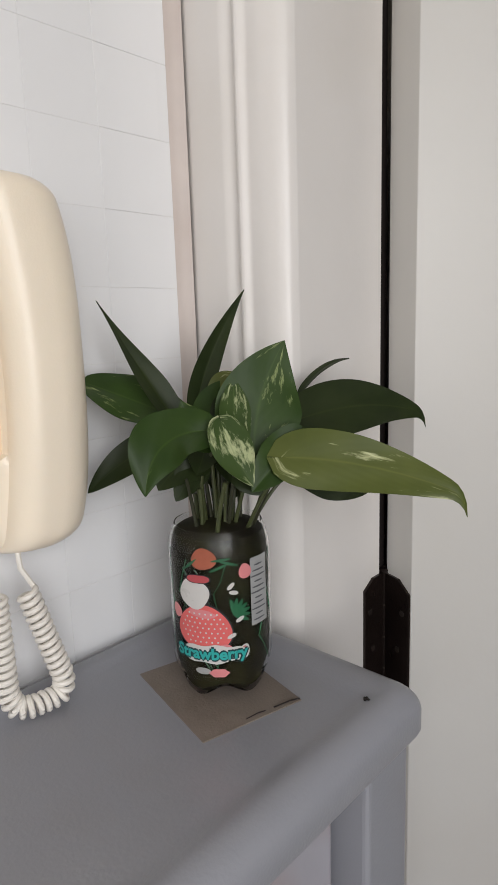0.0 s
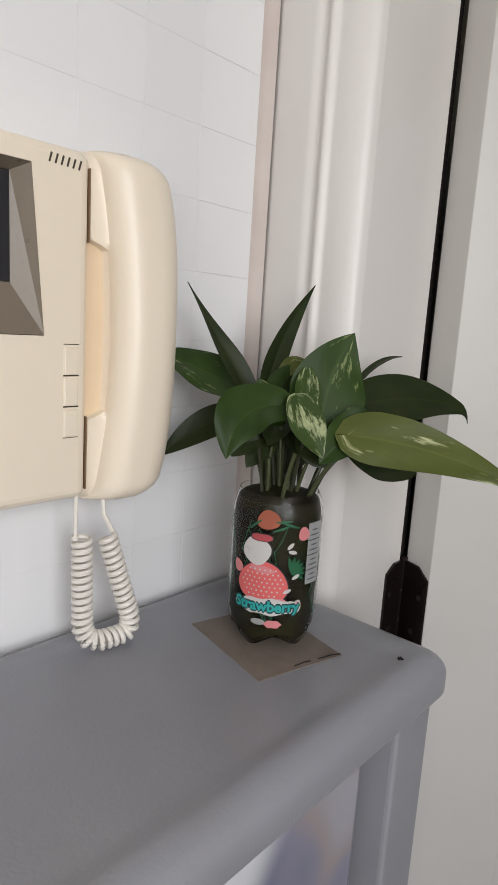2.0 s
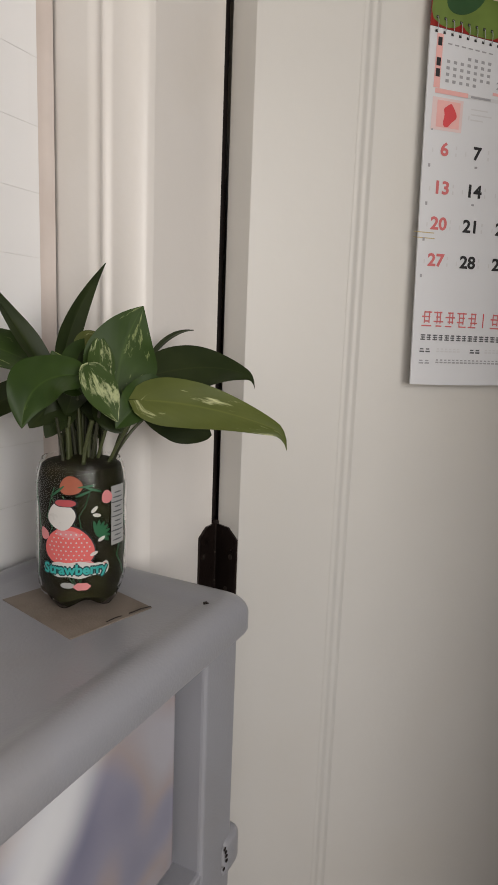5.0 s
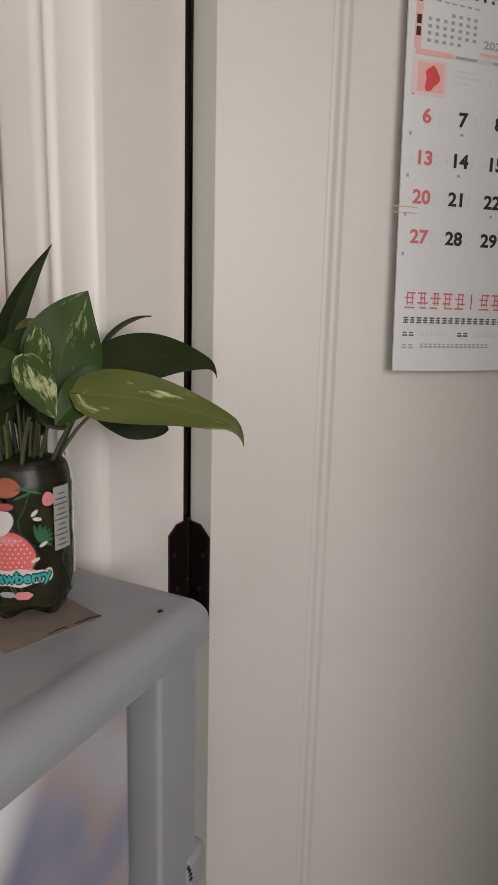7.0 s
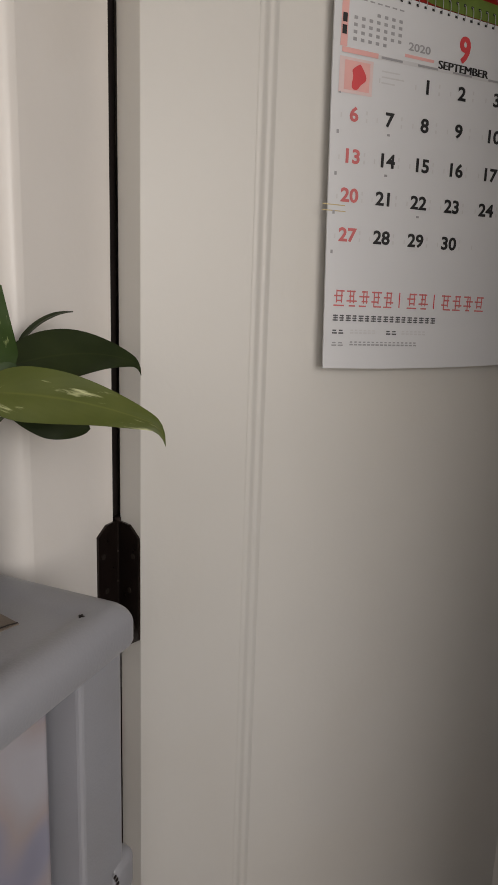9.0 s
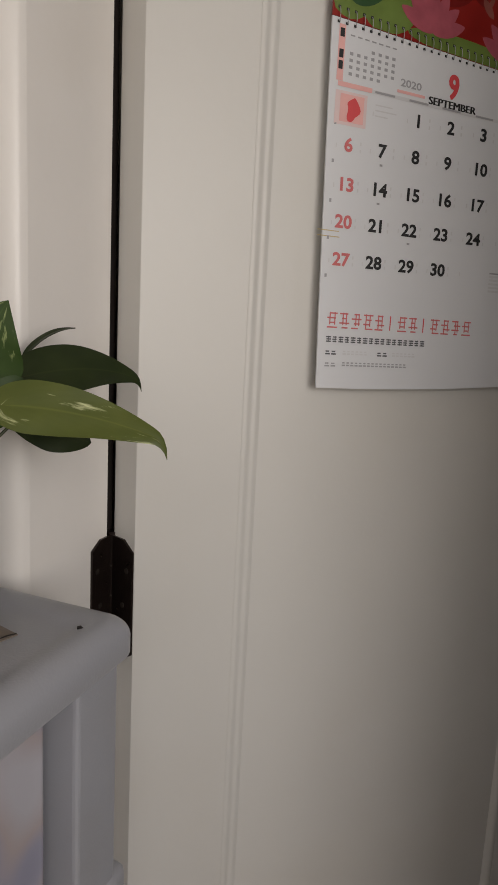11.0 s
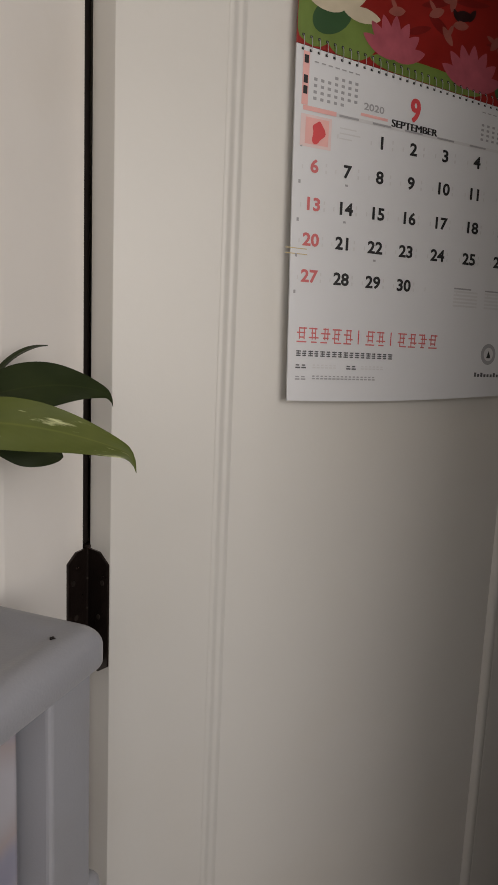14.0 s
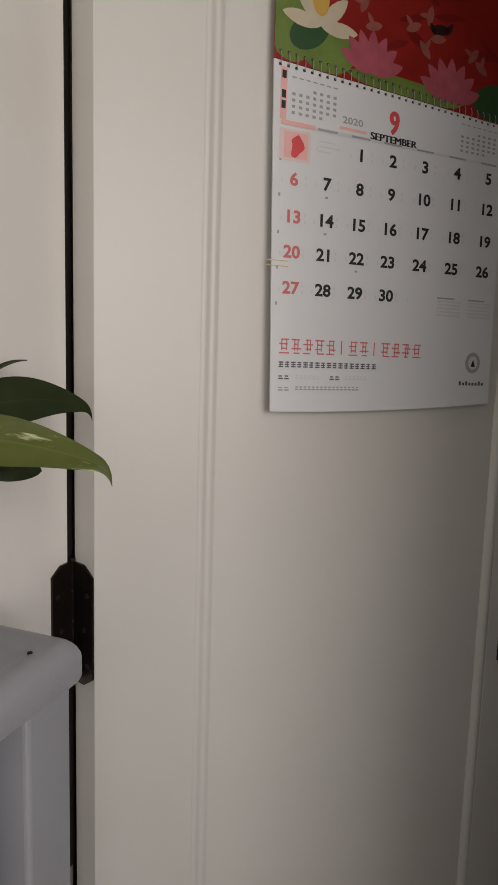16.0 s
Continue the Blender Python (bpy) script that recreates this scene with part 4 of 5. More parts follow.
def loft(sections):
    """Stacked rings of equal count joined to one closed skin."""
    bm = bmesh.new()
    rings = [[bm.verts.new(p) for p in s] for s in sections]
    k = len(rings[0])
    for a, b in zip(rings, rings[1:]):
        for i in range(k):
            bm.faces.new((a[i], a[(i + 1) % k], b[(i + 1) % k], b[i]))
    bm.faces.new(list(reversed(rings[0])))
    bm.faces.new(rings[-1])
    bmesh.ops.recalc_face_normals(bm, faces=bm.faces[:])
    return bm


pbody = part("phone_body", box(WALL_X + 0.0005, PX, PY0, PY1, PZ0, PZ1, 0.008, 4), M_CREAM, phone, smooth=False)
part("cradle", box(WALL_X + 0.001, PX - 0.010, PY1 - 0.006, 0.262, PZ0 + 0.012, PZ1 - 0.012, 0.004, 3), M_CREAM_SHADE, phone, "cream handset cradle with recess shade in its colour")


def hand_left(z):
    """The handset's inner side: broad ear and mouth ends, narrow grip."""
    lo, hi = 1.362, 1.484
    e = 0.005
    g = 1 / (1 + math.exp(-(z - lo) / e * 4)) * 1 / (1 + math.exp((z - hi) / e * 4))
    return 0.2012 * (1 - g) + 0.230 * g


def handset():
    """One long swelling back, with flat ear and mouth ends that reach in towards the body."""
    secs = []
    z0, z1 = 1.292, 1.551
    for j in range(91):
        t = j / 90
        z = z0 + (z1 - z0) * t
        e = min(t, 1 - t) * (z1 - z0)
        end = math.sqrt(max(0.0, 1 - max(0, 1 - e / 0.016) ** 2))
        grip = 0.2075 + 0.0110 * math.sin(math.pi * t) ** 0.8
        yl = min(hand_left(z), grip)
        yr = 0.281 - 0.012 * (2 * t - 1) ** 4 - 0.012 * (1 - end)
        xf = -0.386 - 0.008 * (2 * t - 1) ** 2 - 0.016 * (1 - end)
        xb = WALL_X + 0.012
        sec = []
        r, rl = 0.032, 0.020
        for k in range(4):
            sec.append((xb, yl + (yr - yl) * k / 3, z))
        for k in range(13):
            a = math.pi / 2 * k / 12
            sec.append((xf - r + r * math.sin(a), yr - r + r * math.cos(a), z))
        for k in range(13):
            a = math.pi / 2 * k / 12
            sec.append((xf - 0.001 - rl + rl * math.cos(a), grip + rl - rl * math.sin(a), z))
        low = min(xf - 0.003 - rl, PX - 0.0005)
        sec += [(low, grip - 0.3 * (grip - yl), z), (low - 0.0005, yl + 0.0008, z), (low - 0.002, yl, z)]
        secs.append(sec)
    return loft(secs)


part("handset", handset(), M_CREAM, phone, "cream telephone handset", True)
# thin dark strips put in as the shade between body and handset
for z0, z1 in ((PZ0 + 0.006, 1.360), (1.486, PZ1 - 0.010)):
    part("gap_shade", box(PX - 0.012, PX - 0.0030, 0.2001, 0.2011, z0, z1), M_GAP_SHADE, phone, "thin brown strip painting the shade in the handset gap")
for k in range(3):
    z = 1.413 - 0.0225 * k
    part("button", box(PX - 0.002, PX + 0.0012, 0.1790, 0.1905, z - 0.0212, z - 0.0012, 0.0010), M_CREAM, phone)
for k in range(4):
    part("button_slot", box(PX - 0.002, PX + 0.0006, 0.1785, 0.1910, 1.4134 - 0.0225 * k, 1.4134 - 0.0225 * k + (0.0005, 0.0009, 0.0009, 0.0004)[k]), M_SLOT, phone)
for k in range(6):
    bm = box(-0.002, 0.0005, -0.0006, 0.0006, -0.0032, 0.0032)
    bm.transform(Matrix.Translation((PX, 0.1675 + 0.0045 * k, PZ1 - 0.010 - 0.0002 * k)) @ Matrix.Rotation(radians(-16), 4, "X"))
    part("grille_slot", bm, M_SLOT, phone)
SY1, SYT, SZ0, SZ1 = 0.1635, 0.1540, 1.419, 1.530  # the recess narrows upwards
cutter_bm = box(PX - 0.016, PX + 0.02, 0.03, SY1, SZ0, SZ1)
for v in cutter_bm.verts:
    if v.co.y > 0.1 and v.co.z > 1.5:
        v.co.y = SYT
cutter = new("cutter", mesh_of(cutter_bm, "cutter", M_BEZEL))
cut = pbody.modifiers.new("cut", "BOOLEAN")
cut.operation, cut.object = "DIFFERENCE", cutter
cutter.matrix_world = Matrix.Identity(4)
bpy.context.view_layer.update()
opened = bpy.data.meshes.new_from_object(pbody.evaluated_get(bpy.context.evaluated_depsgraph_get()))
pbody.modifiers.clear()
pbody.data = opened
bpy.data.objects.remove(cutter)
bm = bmesh.new()
lo = [bm.verts.new((PX + 0.0008, y, z)) for y, z in ((0.0305, SZ0 + 0.0005), (SY1 - 0.0005, SZ0 + 0.0005), (SYT - 0.0005, SZ1 - 0.0005), (0.0305, SZ1 - 0.0005))]
hi = [bm.verts.new((PX - 0.010, y, z)) for y, z in ((0.042, SZ0 + 0.034), (SYT - 0.010, SZ0 + 0.034), (SYT - 0.010, SZ1 - 0.006), (0.042, SZ1 - 0.006))]
bk = [bm.verts.new((PX - 0.0155, y, z)) for y, z in ((0.0305, SZ0 + 0.0005), (SY1 - 0.0005, SZ0 + 0.0005), (SYT - 0.0005, SZ1 - 0.0005), (0.0305, SZ1 - 0.0005))]
for k in range(4):
    bm.faces.new((lo[k], lo[(k + 1) % 4], hi[(k + 1) % 4], hi[k]))
    bm.faces.new((lo[k], bk[k], bk[(k + 1) % 4], lo[(k + 1) % 4]))
bm.faces.new(bk)
bmesh.ops.recalc_face_normals(bm, faces=bm.faces[:])
bez_ob = part("screen_bezel", bm, M_BEZEL, phone, "taupe sloping screen surround")
part("screen", box(PX - 0.0145, PX - 0.0095, 0.0425, SYT - 0.0105, SZ0 + 0.0345, SZ1 - 0.0065), M_SCREEN, bez_ob, "black glass screen")

# coiled cord
cord = tagged(thing("coiled_cord", -0.405, 0.205, SURF), "white coiled telephone cord hanging to the cabinet top", "cord")


CORD = [Vector(p) for p in ((-0.408, 0.1955, 1.268), (-0.405, 0.1950, SURF + 0.022), (-0.403, 0.2000, SURF + 0.011), (-0.399, 0.2080, SURF + 0.009), (-0.397, 0.2250, SURF + 0.009), (-0.396, 0.2330, SURF + 0.011), (-0.397, 0.2350, SURF + 0.022), (-0.408, 0.2185, 1.264))]
CORD_L = [0.0]
for a, b in zip(CORD, CORD[1:]):
    CORD_L.append(CORD_L[-1] + (b - a).length)


def cord_path(t):
    """A place along the hanging loop, evenly by its length."""
    w = t * CORD_L[-1]
    for k in range(len(CORD) - 1):
        if w <= CORD_L[k + 1] or k == len(CORD) - 2:
            return CORD[k].lerp(CORD[k + 1], (w - CORD_L[k]) / (CORD_L[k + 1] - CORD_L[k]))


TURNS, STEPS = 36, 36 * 14
pts = []
for k in range(STEPS + 1):
    t = k / STEPS
    p = cord_path(t)
    d = (cord_path(min(1, t + 0.02)) - cord_path(max(0, t - 0.02))).normalized()
    a = d.cross(Vector((1, 0.1, 0))).normalized()
    b = d.cross(a)
    w = 2 * math.pi * TURNS * t
    q = p + 0.0064 * (math.cos(w) * a + math.sin(w) * b)
    q.z = max(q.z, SURF + 0.0026)
    pts.append(q)
part("coil", tube(pts, 0.0023, 7), M_CORD, cord, smooth=True)
part("lead", tube([(-0.415, 0.1945, 1.300), (-0.411, 0.1915, 1.285), pts[0]], 0.0016, 7), M_CORD, cord, smooth=True)
part("lead", tube([(-0.412, 0.2165, 1.300), (-0.410, 0.2165, 1.282), pts[-1]], 0.0020, 7), M_CORD, cord, smooth=True)

# ---- wall calendar on the door ----
cal = tagged(thing("wall_calendar", *on_door(0.39, 1.36)), "wire-bound paper wall calendar hanging on the door", "calendar")
CU0, CU1, CZ0, CZB, CZ1 = 0.2095, 0.5740, 1.3585, 1.777, 1.995


def cal_off(u, z):
    """How far the paper stands off the door."""
    s = (u - CU0) / (CU1 - CU0)
    t = max(0.0, (CZB - z) / (CZB - CZ0))
    return 0.009 + 0.004 * t * t * (0.5 + 0.5 * math.cos(2 * math.pi * s))


def on_cal(u, z, lift=0.0):
    z = z - 0.017 * (u - CU0) / 0.35 * max(0.0, min(1.0, (z - 1.69) / 0.087))
    return on_door((u + 0.125) * 0.9875 - 0.125, (z - 1.42) * 0.9875 + 1.42, cal_off(u, z) + lift)


def sheet(u0, u1, z0, z1, thick, nu, nz, edge=None, lean=0.0):
    """A sheet that follows the paper's curve, with real thickness."""
    bm = bmesh.new()
    f, g = [], []
    for j in range(nz + 1):
        rf, rg = [], []
        for i in range(nu + 1):
            u = u0 + (u1 - u0) * i / nu
            if lean:
                u += lean * (1 - j / nz) * (1 - i / nu)
            zz = z0 + (edge(u) if edge else 0)
            z = zz + (z1 - zz) * j / nz
            rf.append(bm.verts.new(on_cal(u, z)))
            rg.append(bm.verts.new(on_cal(u, z, -thick)))
        f.append(rf)
        g.append(rg)
    for j in range(nz):
        for i in range(nu):
            bm.faces.new((f[j][i], f[j][i + 1], f[j + 1][i + 1], f[j + 1][i]))
            bm.faces.new((g[j][i], g[j + 1][i], g[j + 1][i + 1], g[j][i + 1]))
    for j in range(nz):
        bm.faces.new((f[j][0], f[j + 1][0], g[j + 1][0], g[j][0]))
        bm.faces.new((f[j][nu], g[j][nu], g[j + 1][nu], f[j + 1][nu]))
    for i in range(nu):
        bm.faces.new((f[0][i], g[0][i], g[0][i + 1], f[0][i + 1]))
        bm.faces.new((f[nz][i], f[nz][i + 1], g[nz][i + 1], g[nz][i]))
    bmesh.ops.recalc_face_normals(bm, faces=bm.faces[:])
    return bm


page = part("month_page", sheet(CU0, CU1, CZ0, CZB - 0.003, 0.0022, 24, 24, lambda u: 0.010 * ((u - CU0) / (CU1 - CU0)) ** 1.2 - 0.004 * math.sin(math.pi * (u - CU0) / (CU1 - CU0)), 0.008), M_PAPER, cal, "white month page with printed dates", True)


def cal_text(words, u, z, height, material, sx=1.0, name="date", lift=0.0005, weight=0.03, bold=0.0):
    """Printed lettering on the page; bold thickens it by that much to each side."""
    copies = []
    for k, du in enumerate((0.0, -bold, bold) if bold else (0.0,)):
        bm = text_bm(words, height, sx, weight)
        for v in bm.verts:
            v.co = on_cal(u + v.co.x + du, z + v.co.y, lift + 0.00005 * k)
        copies.append(bm)
    return part(name, joined(copies), material, page)


def bar(u0, u1, z0, z1, material, name="print_bar", lift=0.0004):
    n = max(1, int((u1 - u0) / 0.02))
    bm = bmesh.new()
    lo = [bm.verts.new(on_cal(u0 + (u1 - u0) * k / n, z0, lift)) for k in range(n + 1)]
    hi = [bm.verts.new(on_cal(u0 + (u1 - u0) * k / n, z1, lift)) for k in range(n + 1)]
    for k in range(n):
        bm.faces.new((lo[k], lo[k + 1], hi[k + 1], hi[k]))
    return part(name, bm, material, page)


COL, ROW = [0.2410, 0.2875, 0.3360, 0.3850, 0.4370, 0.4915, 0.5470], [1.6825, 1.6410, 1.5970, 1.5550, 1.5115]
for day in range(1, 31):
    c, r = (day + 1) % 7, (day + 1) // 7
    cal_text(str(day), COL[c], ROW[r], 0.0145, M_RED2 if c == 0 else M_INK, 1.12, weight=0.045)
    for k in range(2):
        bar(COL[c] + 0.0155, COL[c] + 0.0175, ROW[r] - 0.006 + 0.008 * k, ROW[r] - 0.002 + 0.008 * k, M_INKL)
    if day in (7, 14, 22):
        bar(COL[c] - 0.002, COL[c] + 0.002, ROW[r] - 0.0165, ROW[r] - 0.0140, M_INKG)
cal_text("9", 0.3835, 1.7330, 0.0300, M_RED, 0.72, "month_number", bold=0.0008)
cal_text("SEPTEMBER", 0.3840, 1.7110, 0.0095, M_INK, 1.06, "month_name", weight=0.0, bold=0.0007)
cal_text("2020", 0.3210, 1.7235, 0.0085, M_INKG, 1.25, "year")
bar(0.302, 0.342, 1.7115, 1.7150, M_PINK)
bar(CU0 + 0.012, CU1 - 0.014, 1.7030, 1.7075, M_INKL)
bar(CU0 + 0.012, CU0 + 0.058, 1.7031, 1.7085, M_PINK, lift=0.0006)
for k in range(1, 7):
    bar(COL[k] - 0.016, COL[k] + 0.012, 1.7040, 1.7066, M_INKG, lift=0.0008)
bar(0.2195, 0.2620, 1.6625, 1.6990, M_BLUSH, "red_tinted_box")
bar(0.2260, 0.2580, 1.6660, 1.6960, M_PINK, "red_tinted_box", 0.0006)
em = bmesh.new()
c = em.verts.new(on_cal(0.2430, 1.6800, 0.0008))
ring = [em.verts.new(on_cal(0.2430 + 0.0085 * (1 + 0.28 * math.cos(3 * a)) * math.cos(a), 1.6800 + 0.0125 * (1 + 0.22 * math.sin(2 * a)) * math.sin(a), 0.0008)) for a in [k * math.pi / 12 for k in range(24)]]
for k in range(24):
    em.faces.new((c, ring[k], ring[(k + 1) % 24]))
part("red_emblem_patch", em, M_RED, page)
for k in range(3):
    bar(COL[1] - 0.014, COL[1] + (0.004, 0.016, 0.010)[k], ROW[0] - 0.004 + 0.006 * k, ROW[0] - 0.0025 + 0.006 * k, M_INKL)
bar(0.2190, 0.2275, 1.7090, 1.7680, M_PINK, "pink_side_box")
for z in (1.760, 1.738, 1.726):
    bar(0.2205, 0.2260, z - 0.005, z + 0.004, M_INK, lift=0.0008)
for u0 in (0.2340, 0.4930):
    for i in range(7):
        bar(u0 + 0.0095 * i, u0 + 0.0060 + 0.0095 * i, 1.7585, 1.7600, M_INKG)
        for j in range(5):
            if not (j == 0 and i < 3) and not (j == 4 and i > 4):
                bar(u0 + 0.0005 + 0.0095 * i, u0 + 0.0050 + 0.0095 * i, 1.7455 - 0.0072 * j, 1.7490 - 0.0072 * j, M_INKG)
for r in range(5):
    bar(0.2200, 0.2230, ROW[r] - 0.021, ROW[r] - 0.017, M_INKG)
    for i in range(7):
        bar(COL[i] - 0.017, COL[i] - 0.0155, ROW[r] - 0.004, ROW[r] + 0.001, M_INKL)
for u in (0.470, 0.525):
    for k in range(5):
        bar(u, u + 0.042, 1.4905 + 0.0048 * k, 1.4930 + 0.0048 * k, M_INKL)
    bar(u, u + 0.030, 1.5140, 1.5160, M_INKG)
bar(0.207, 0.236, 1.5435, 1.5446, M_GOLD)
bar(0.207, 0.237, 1.5370, 1.5381, M_GOLD)
for k in range(13):
    if k in (5, 8):
        bar(0.2275 + 0.0172 * k + 0.005, 0.2275 + 0.0172 * k + 0.0065, 1.432, 1.450, M_RED)
        continue
    u = 0.2275 + 0.0172 * k
    for j in range(4):
        bar(u + 0.0035 * ((k + j) % 2), u + 0.0142 - 0.0022 * ((k + 2 * j) % 3), 1.4312 + 0.0056 * j, 1.4329 + 0.0056 * j, M_RED2)
    for v in (0.0030 + 0.0012 * (k % 3), 0.0098 - 0.0010 * (k % 2)):
        bar(u + v, u + v + 0.0015, 1.4312 + 0.004 * ((k + int(v * 1000)) % 2), 1.4500, M_RED2, lift=0.0005)
for k in range(17):
    u = 0.2275 + 0.0088 * k
    for j in range(3):
        bar(u + 0.0006 * ((k + j) % 2), u + 0.0068 - 0.0009 * ((k + 2 * j) % 2), 1.4142 + 0.0027 * j, 1.4157 + 0.0027 * j, M_INKD)
    bar(u + 0.0026 + 0.0008 * (k % 2), u + 0.0036 + 0.0008 * (k % 2), 1.4140, 1.4214, M_INKD, lift=0.0006)
for u0, count, z0, m in ((0.2275, 2, 1.3990, M_INKD), (0.252, 6, 1.3995, M_INKL), (0.303, 2, 1.3990, M_INKD), (0.326, 6, 1.3995, M_INKL), (0.2275, 2, 1.3845, M_INKG), (0.252, 16, 1.3855, M_INKG)):
    for k in range(count):
        w = 0.0078 if count == 2 else 0.0056
        bar(u0 + w * 1.1 * k, u0 + w * 1.1 * k + w * 0.85, z0, z0 + 0.0018, m)
        bar(u0 + w * 1.1 * k + 0.0004, u0 + w * 1.1 * k + w * 0.7, z0 + 0.0032, z0 + 0.0048, m)
em = bmesh.new()
c = em.verts.new(on_cal(0.5405, 1.4270, 0.0005))
ring = [em.verts.new(on_cal(0.5405 + 0.0135 * math.cos(a * math.pi / 12), 1.4270 + 0.0150 * math.sin(a * math.pi / 12), 0.0005)) for a in range(24)]
for k in range(24):
    em.faces.new((c, ring[k], ring[(k + 1) % 24]))
part("grey_round_mark", em, M_INKG, page)
em = bmesh.new()
c = em.verts.new(on_cal(0.5405, 1.4270, 0.0008))
ring = [em.verts.new(on_cal(0.5405 + 0.0085 * math.cos(a * math.pi / 12), 1.4270 + 0.0095 * math.sin(a * math.pi / 12), 0.0008)) for a in range(24)]
for k in range(24):
    em.faces.new((c, ring[k], ring[(k + 1) % 24]))
part("pale_round_mark", em, M_INKL, page)
em = bmesh.new()
em.faces.new([em.verts.new(on_cal(u, z, 0.0011)) for u, z in ((0.5365, 1.4215), (0.5445, 1.4215), (0.5405, 1.4320))])
part("dark_mark", em, M_INK, page)
for k in range(8):
    bar(0.5175 + 0.0058 * k, 0.5215 + 0.0058 * k, 1.3945, 1.3985 + 0.002 * (k in (0, 2, 6)), M_INKD)

# picture half: red pond with lotus flowers and leaves
M_PIC_R = mat("deep_red_picture_print", (0.25, 0.014, 0.011), 0.35, scale=18, vary=0.35, bump=0)
M_PIC_G = mat("leaf_green_picture_print", (0.135, 0.20, 0.045), 0.35, scale=30, vary=0.35, bump=0)
M_PIC_G2 = mat("dark_green_picture_print", (0.03, 0.08, 0.03), 0.35, scale=30, vary=0.3, bump=0)
M_PIC_P = mat("lotus_pink_picture_print", (0.38, 0.085, 0.115), 0.35, scale=60, vary=0.3, bump=0)
M_PIC_W = mat("lotus_cream_picture_print", (0.52, 0.45, 0.34), 0.35, scale=50, vary=0.15, bump=0)
M_PIC_F = mat("faded_petal_picture_print", (0.28, 0.085, 0.07), 0.35, scale=60, vary=0.35, bump=0)
M_PIC_D = mat("dark_fish_picture_print", (0.03, 0.012, 0.012), 0.35, scale=60, vary=0.3, bump=0)
M_PIC_R2 = mat("dark_red_picture_print", (0.17, 0.010, 0.009), 0.35, scale=40, vary=0.35, bump=0)
M_PIC_Y = mat("lotus_yellow_picture_print", (0.55, 0.34, 0.08), 0.35, scale=50, vary=0.15, bump=0)
pic = part("picture_sheet", sheet(CU0, CU1, CZB - 0.0024, CZ1, 0.0022, 12, 8), M_PIC_R, cal, "red picture sheet with lotus flowers and leaves")


def picture_patch(u0, z0, f, material, lift, n=26, name="picture_patch"):
    lift *= 0.35
    bm = bmesh.new()
    c = bm.verts.new(on_cal(u0, z0, lift))
    ring = []
    for k in range(n):
        du, dz = f(2 * math.pi * k / n)
        ring.append(bm.verts.new(on_cal(min(CU1, max(CU0, u0 + du)), min(CZ1, max(CZB - 0.002, z0 + dz)), lift)))
    for k in range(n):
        bm.faces.new((c, ring[k], ring[(k + 1) % n]))
    part(name, bm, material, pic)


picture_patch(0.225, 1.835, oval(0.040, 0.060, 0.2), M_PIC_G, 0.0004)
picture_patch(0.285, 1.800, oval(0.038, 0.026, 0.3), M_PIC_G, 0.0005)
picture_patch(0.400, 1.784, oval(0.090, 0.012, 0.0), M_PIC_G, 0.0005)
picture_patch(0.550, 1.800, oval(0.040, 0.024, 0.2), M_PIC_G2, 0.0006)
picture_patch(0.255, 1.815, oval(0.030, 0.018, 0.6), M_PIC_G2, 0.0006)


def pointed(a, b, turn):
    """A petal: rounded in the middle, pointed at both ends."""
    def f(t):
        x, y = a * math.cos(t), b * math.sin(t) * abs(math.sin(t)) ** 0.55
        return x * math.cos(turn) - y * math.sin(turn), x * math.sin(turn) + y * math.cos(turn)
    return f


def lotus(u0, z0, size, material, lift, petals=7, spread=2.4):
    for k in range(petals):
        a = math.pi / 2 + spread * (k / (petals - 1) - 0.5)
        c, s = math.cos(a), math.sin(a)
        picture_patch(u0 + 0.5 * size * c, z0 + 0.5 * size * s, pointed(0.5 * size, 0.17 * size, a), material, lift + 0.0001 * k, 18, "petal_patch")


lotus(0.345, 1.790, 0.050, M_PIC_P, 0.0008)
lotus(0.470, 1.785, 0.054, M_PIC_P, 0.0008)
lotus(0.270, 1.825, 0.052, M_PIC_W, 0.0010, 5, 3.0)
picture_patch(0.268, 1.856, oval(0.012, 0.020, 0.1), M_PIC_Y, 0.0020)
for u, z, a in ((0.405, 1.860, 0.5), (0.425, 1.838, -0.8), (0.445, 1.856, 0.2), (0.430, 1.880, 1.4), (0.505, 1.850, 0.9), (0.520, 1.838, -0.5), (0.330, 1.868, 1.2), (0.345, 1.845, 0.3)):
    picture_patch(u, z, pointed(0.013, 0.0055, a), M_PIC_F, 0.0012, 16)
    picture_patch(u + 0.008 * math.cos(a + 1.9), z + 0.008 * math.sin(a + 1.9), pointed(0.009, 0.0032, a + 1.9), M_PIC_F, 0.0014, 12)

for u, z, a, b, turn in ((0.448, 1.868, 0.016, 0.0065, 0.2), (0.462, 1.872, 0.010, 0.004, 1.0), (0.436, 1.866, 0.008, 0.004, -0.9)):
    picture_patch(u, z, pointed(a, b, turn), M_PIC_D, 0.0016, 16)
random.seed(8)
for k in range(16):  # soft darker ripples in the red ground
    u, z = random.uniform(CU0 + 0.12, CU1 - 0.03), random.uniform(1.83, 1.98)
    picture_patch(u, z, pointed(random.uniform(0.015, 0.035), random.uniform(0.003, 0.007), random.uniform(-0.5, 0.5)), M_PIC_R2, 0.0006 + 0.00002 * k, 16)

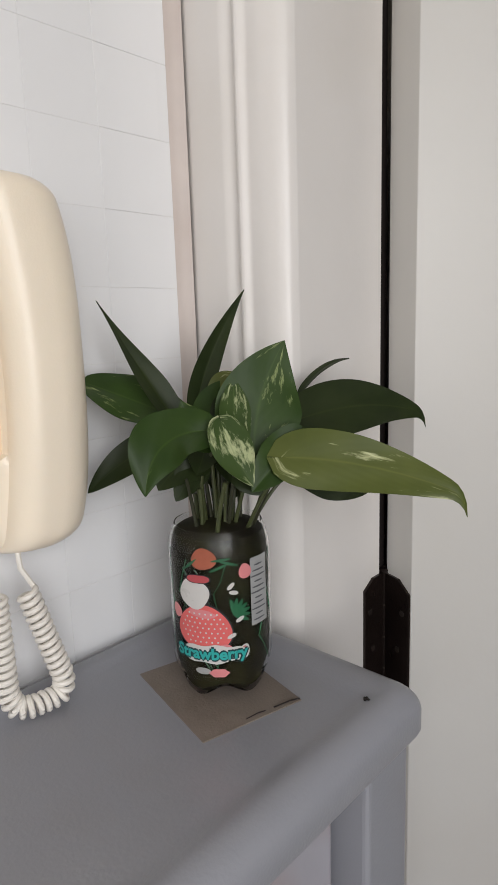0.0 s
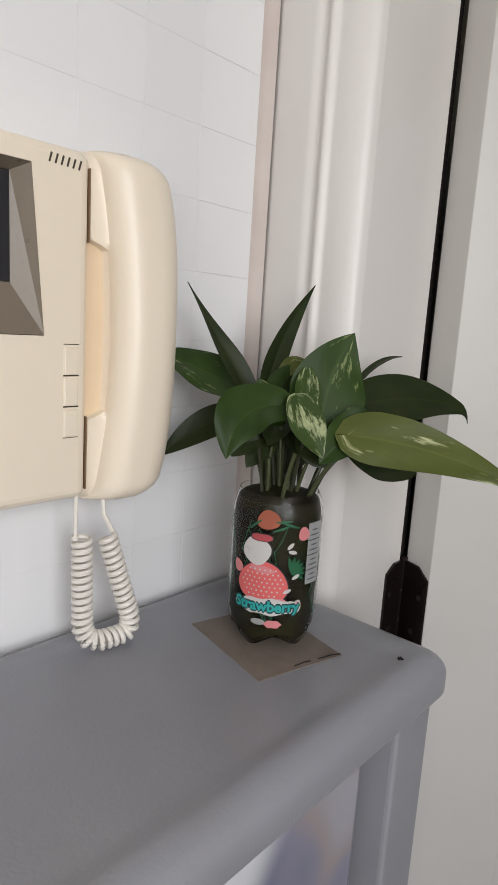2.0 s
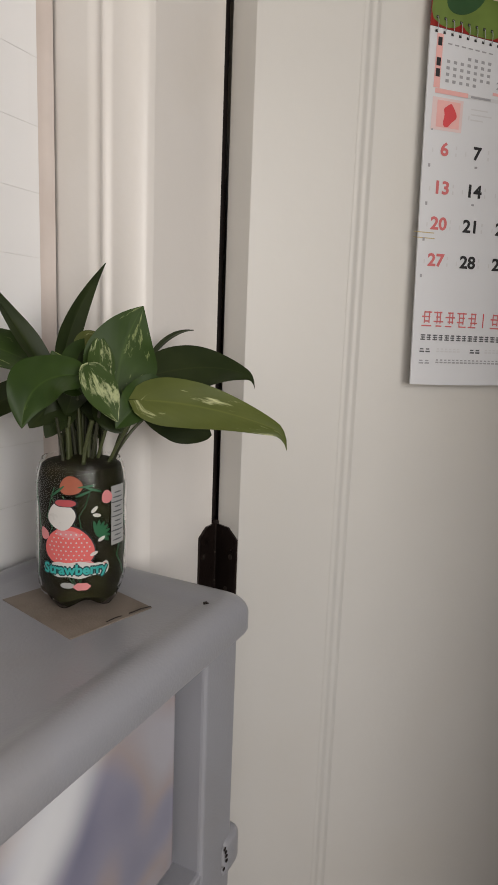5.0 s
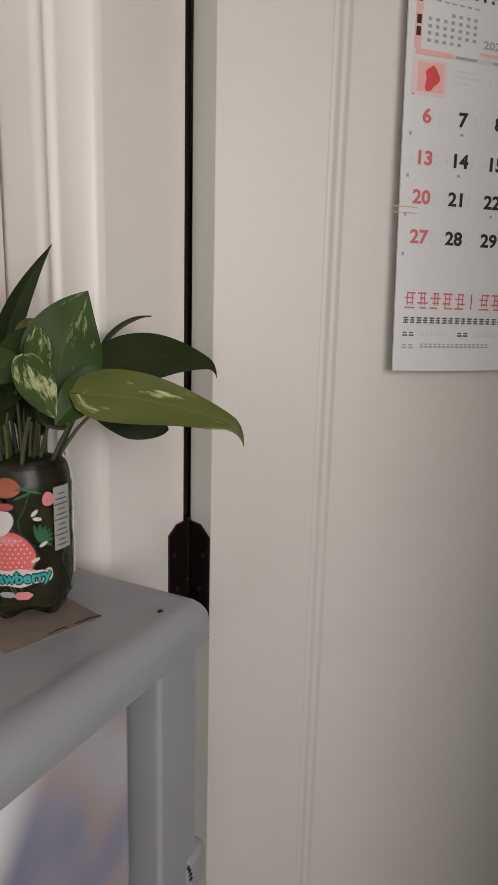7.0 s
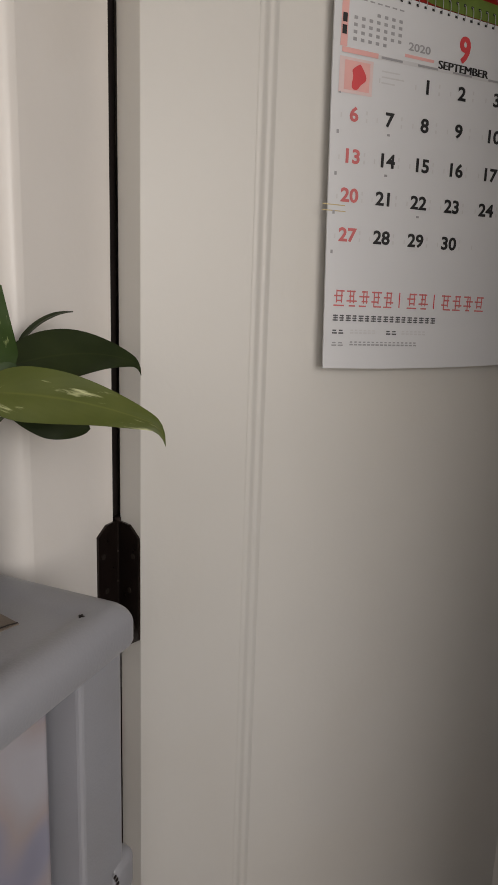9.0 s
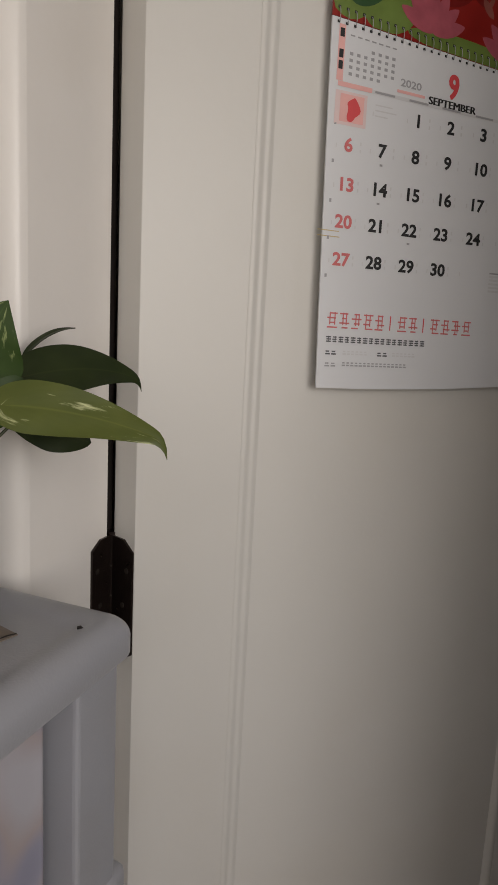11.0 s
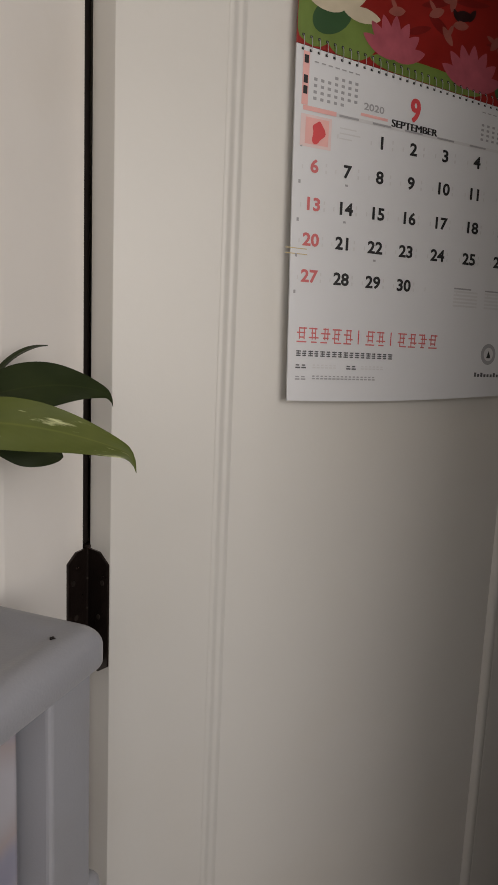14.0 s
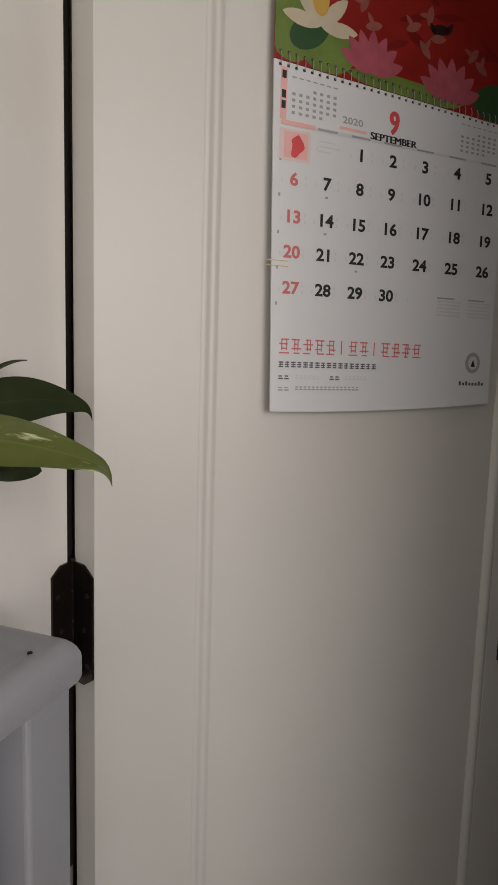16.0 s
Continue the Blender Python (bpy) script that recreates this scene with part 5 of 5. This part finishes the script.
for k in range(34):
    u = CU0 + 0.008 + 0.0107 * k
    for z in (CZB - 0.0075, CZB + 0.0075):
        bm = bmesh.new()
        q = [bm.verts.new(on_cal(u + a, z + b, 0.0007)) for a, b in ((-0.0017, -0.0014), (0.0017, -0.0014), (0.0017, 0.0014), (-0.0017, 0.0014))]
        bm.faces.new(q)
        part("punched_hole", bm, M_INK, page)
    pts = [on_cal(u + 0.0012 * (j / 8 - 0.5), CZB + 0.0075 * math.cos(math.pi * j / 8), 0.0008 + 0.0030 * math.sin(math.pi * j / 8)) for j in range(9)]
    part("wire_ring", tube(pts, 0.0004, 5), M_INKG, cal)
nail = on_door(0.3915, CZ1 - 0.006, 0.006)
part("hanging_nail", tube([nail - DN * 0.014, nail + DN * 0.006], 0.0015, 8), M_SCREW, cal)
part("top_strip", door_block(CU0, CU1, CZ1 - 0.001, CZ1 + 0.010, 0.004, 0.010, 0.001), M_INKG, cal)

# ---- wall tiles within view, one by one; plain skim elsewhere ----
TS, G, TZ = 0.0625, 0.0004, 1.2410 + 0.24
tile_mesh = mesh_of(box(0, 0.0045, G / 2, TS - G / 2, G / 2, TS - G / 2, 0.00012, 1), "tile", M_TILE)
ny0, ny1 = -11, 1
nz0, nz1 = -6, 7
for i in range(ny0, ny1):
    for j in range(nz0, nz1):
        t = new("tile", tile_mesh)
        t.parent = wall_west
        t.location = (WALL_X - 0.0045, 0.339 + TS * i, TZ + TS * j)
half = mesh_of(box(0, 0.0045, G / 2, 0.0868, G / 2, TS - G / 2, 0.00012, 1), "tile", M_TILE)
for j in range(nz0, nz1):
    t = new("tile", half)
    t.parent = wall_west
    t.location = (WALL_X - 0.0045, 0.339 + 0.0008, TZ + TS * j)
part("sealant_strip", box(WALL_X - 0.004, WALL_X - 0.0002, 0.4268, 0.4282, 0, 2.1), M_SEALANT, wall_west, "thin dark brown joint between tiles and door casing")
# added hollow strip whose colour stands in for the corner's shade
fillet = [(WALL_X + 0.0002 + 0.0070 * (k / 8) ** 2.6, 0.4135 + 0.0142 * k / 8) for k in range(9)]
part("corner_shade_strip", prism([(WALL_X + 0.0001, 0.4277)] + [(WALL_X + 0.0001, 0.4130)] + fillet, 0.9, 2.1), M_CORNER_SHADE, wall_west, "hollow pinkish brown strip standing in for corner shade", True)

# ---- small marks ----
for x0, x1, y0, y1 in ((-0.2275, -0.2225, 0.3772, 0.3786), (-0.2265, -0.2250, 0.3760, 0.3800)):
    part("scuff_mark", box(x0, x1, y0, y1, CTOP - 0.0036, CTOP + 0.0002), M_SEAL, cab)
part("mat_edge_crack", tube([(-0.2785, 0.306, SURF + 0.0010), (-0.2765, 0.316, SURF + 0.0015), (-0.2745, 0.322, SURF + 0.0011)], 0.0004, 6), M_SEAL, cork)
part("mat_edge_crack", tube([(-0.2725, 0.329, SURF + 0.0011), (-0.2685, 0.342, SURF + 0.0015), (-0.2650, 0.350, SURF + 0.0010)], 0.0005, 6), M_SEAL, cork)
random.seed(21)
for k in range(5):
    y, z = 0.390 + random.uniform(-0.004, 0.006), 0.905 + 0.006 * k * 0.9
    part("scuff_mark", box(FX + 0.0035, FX + 0.0046, y - 0.0014, y + 0.0018, z - 0.0008, z + 0.0012), M_SEAL, cab)
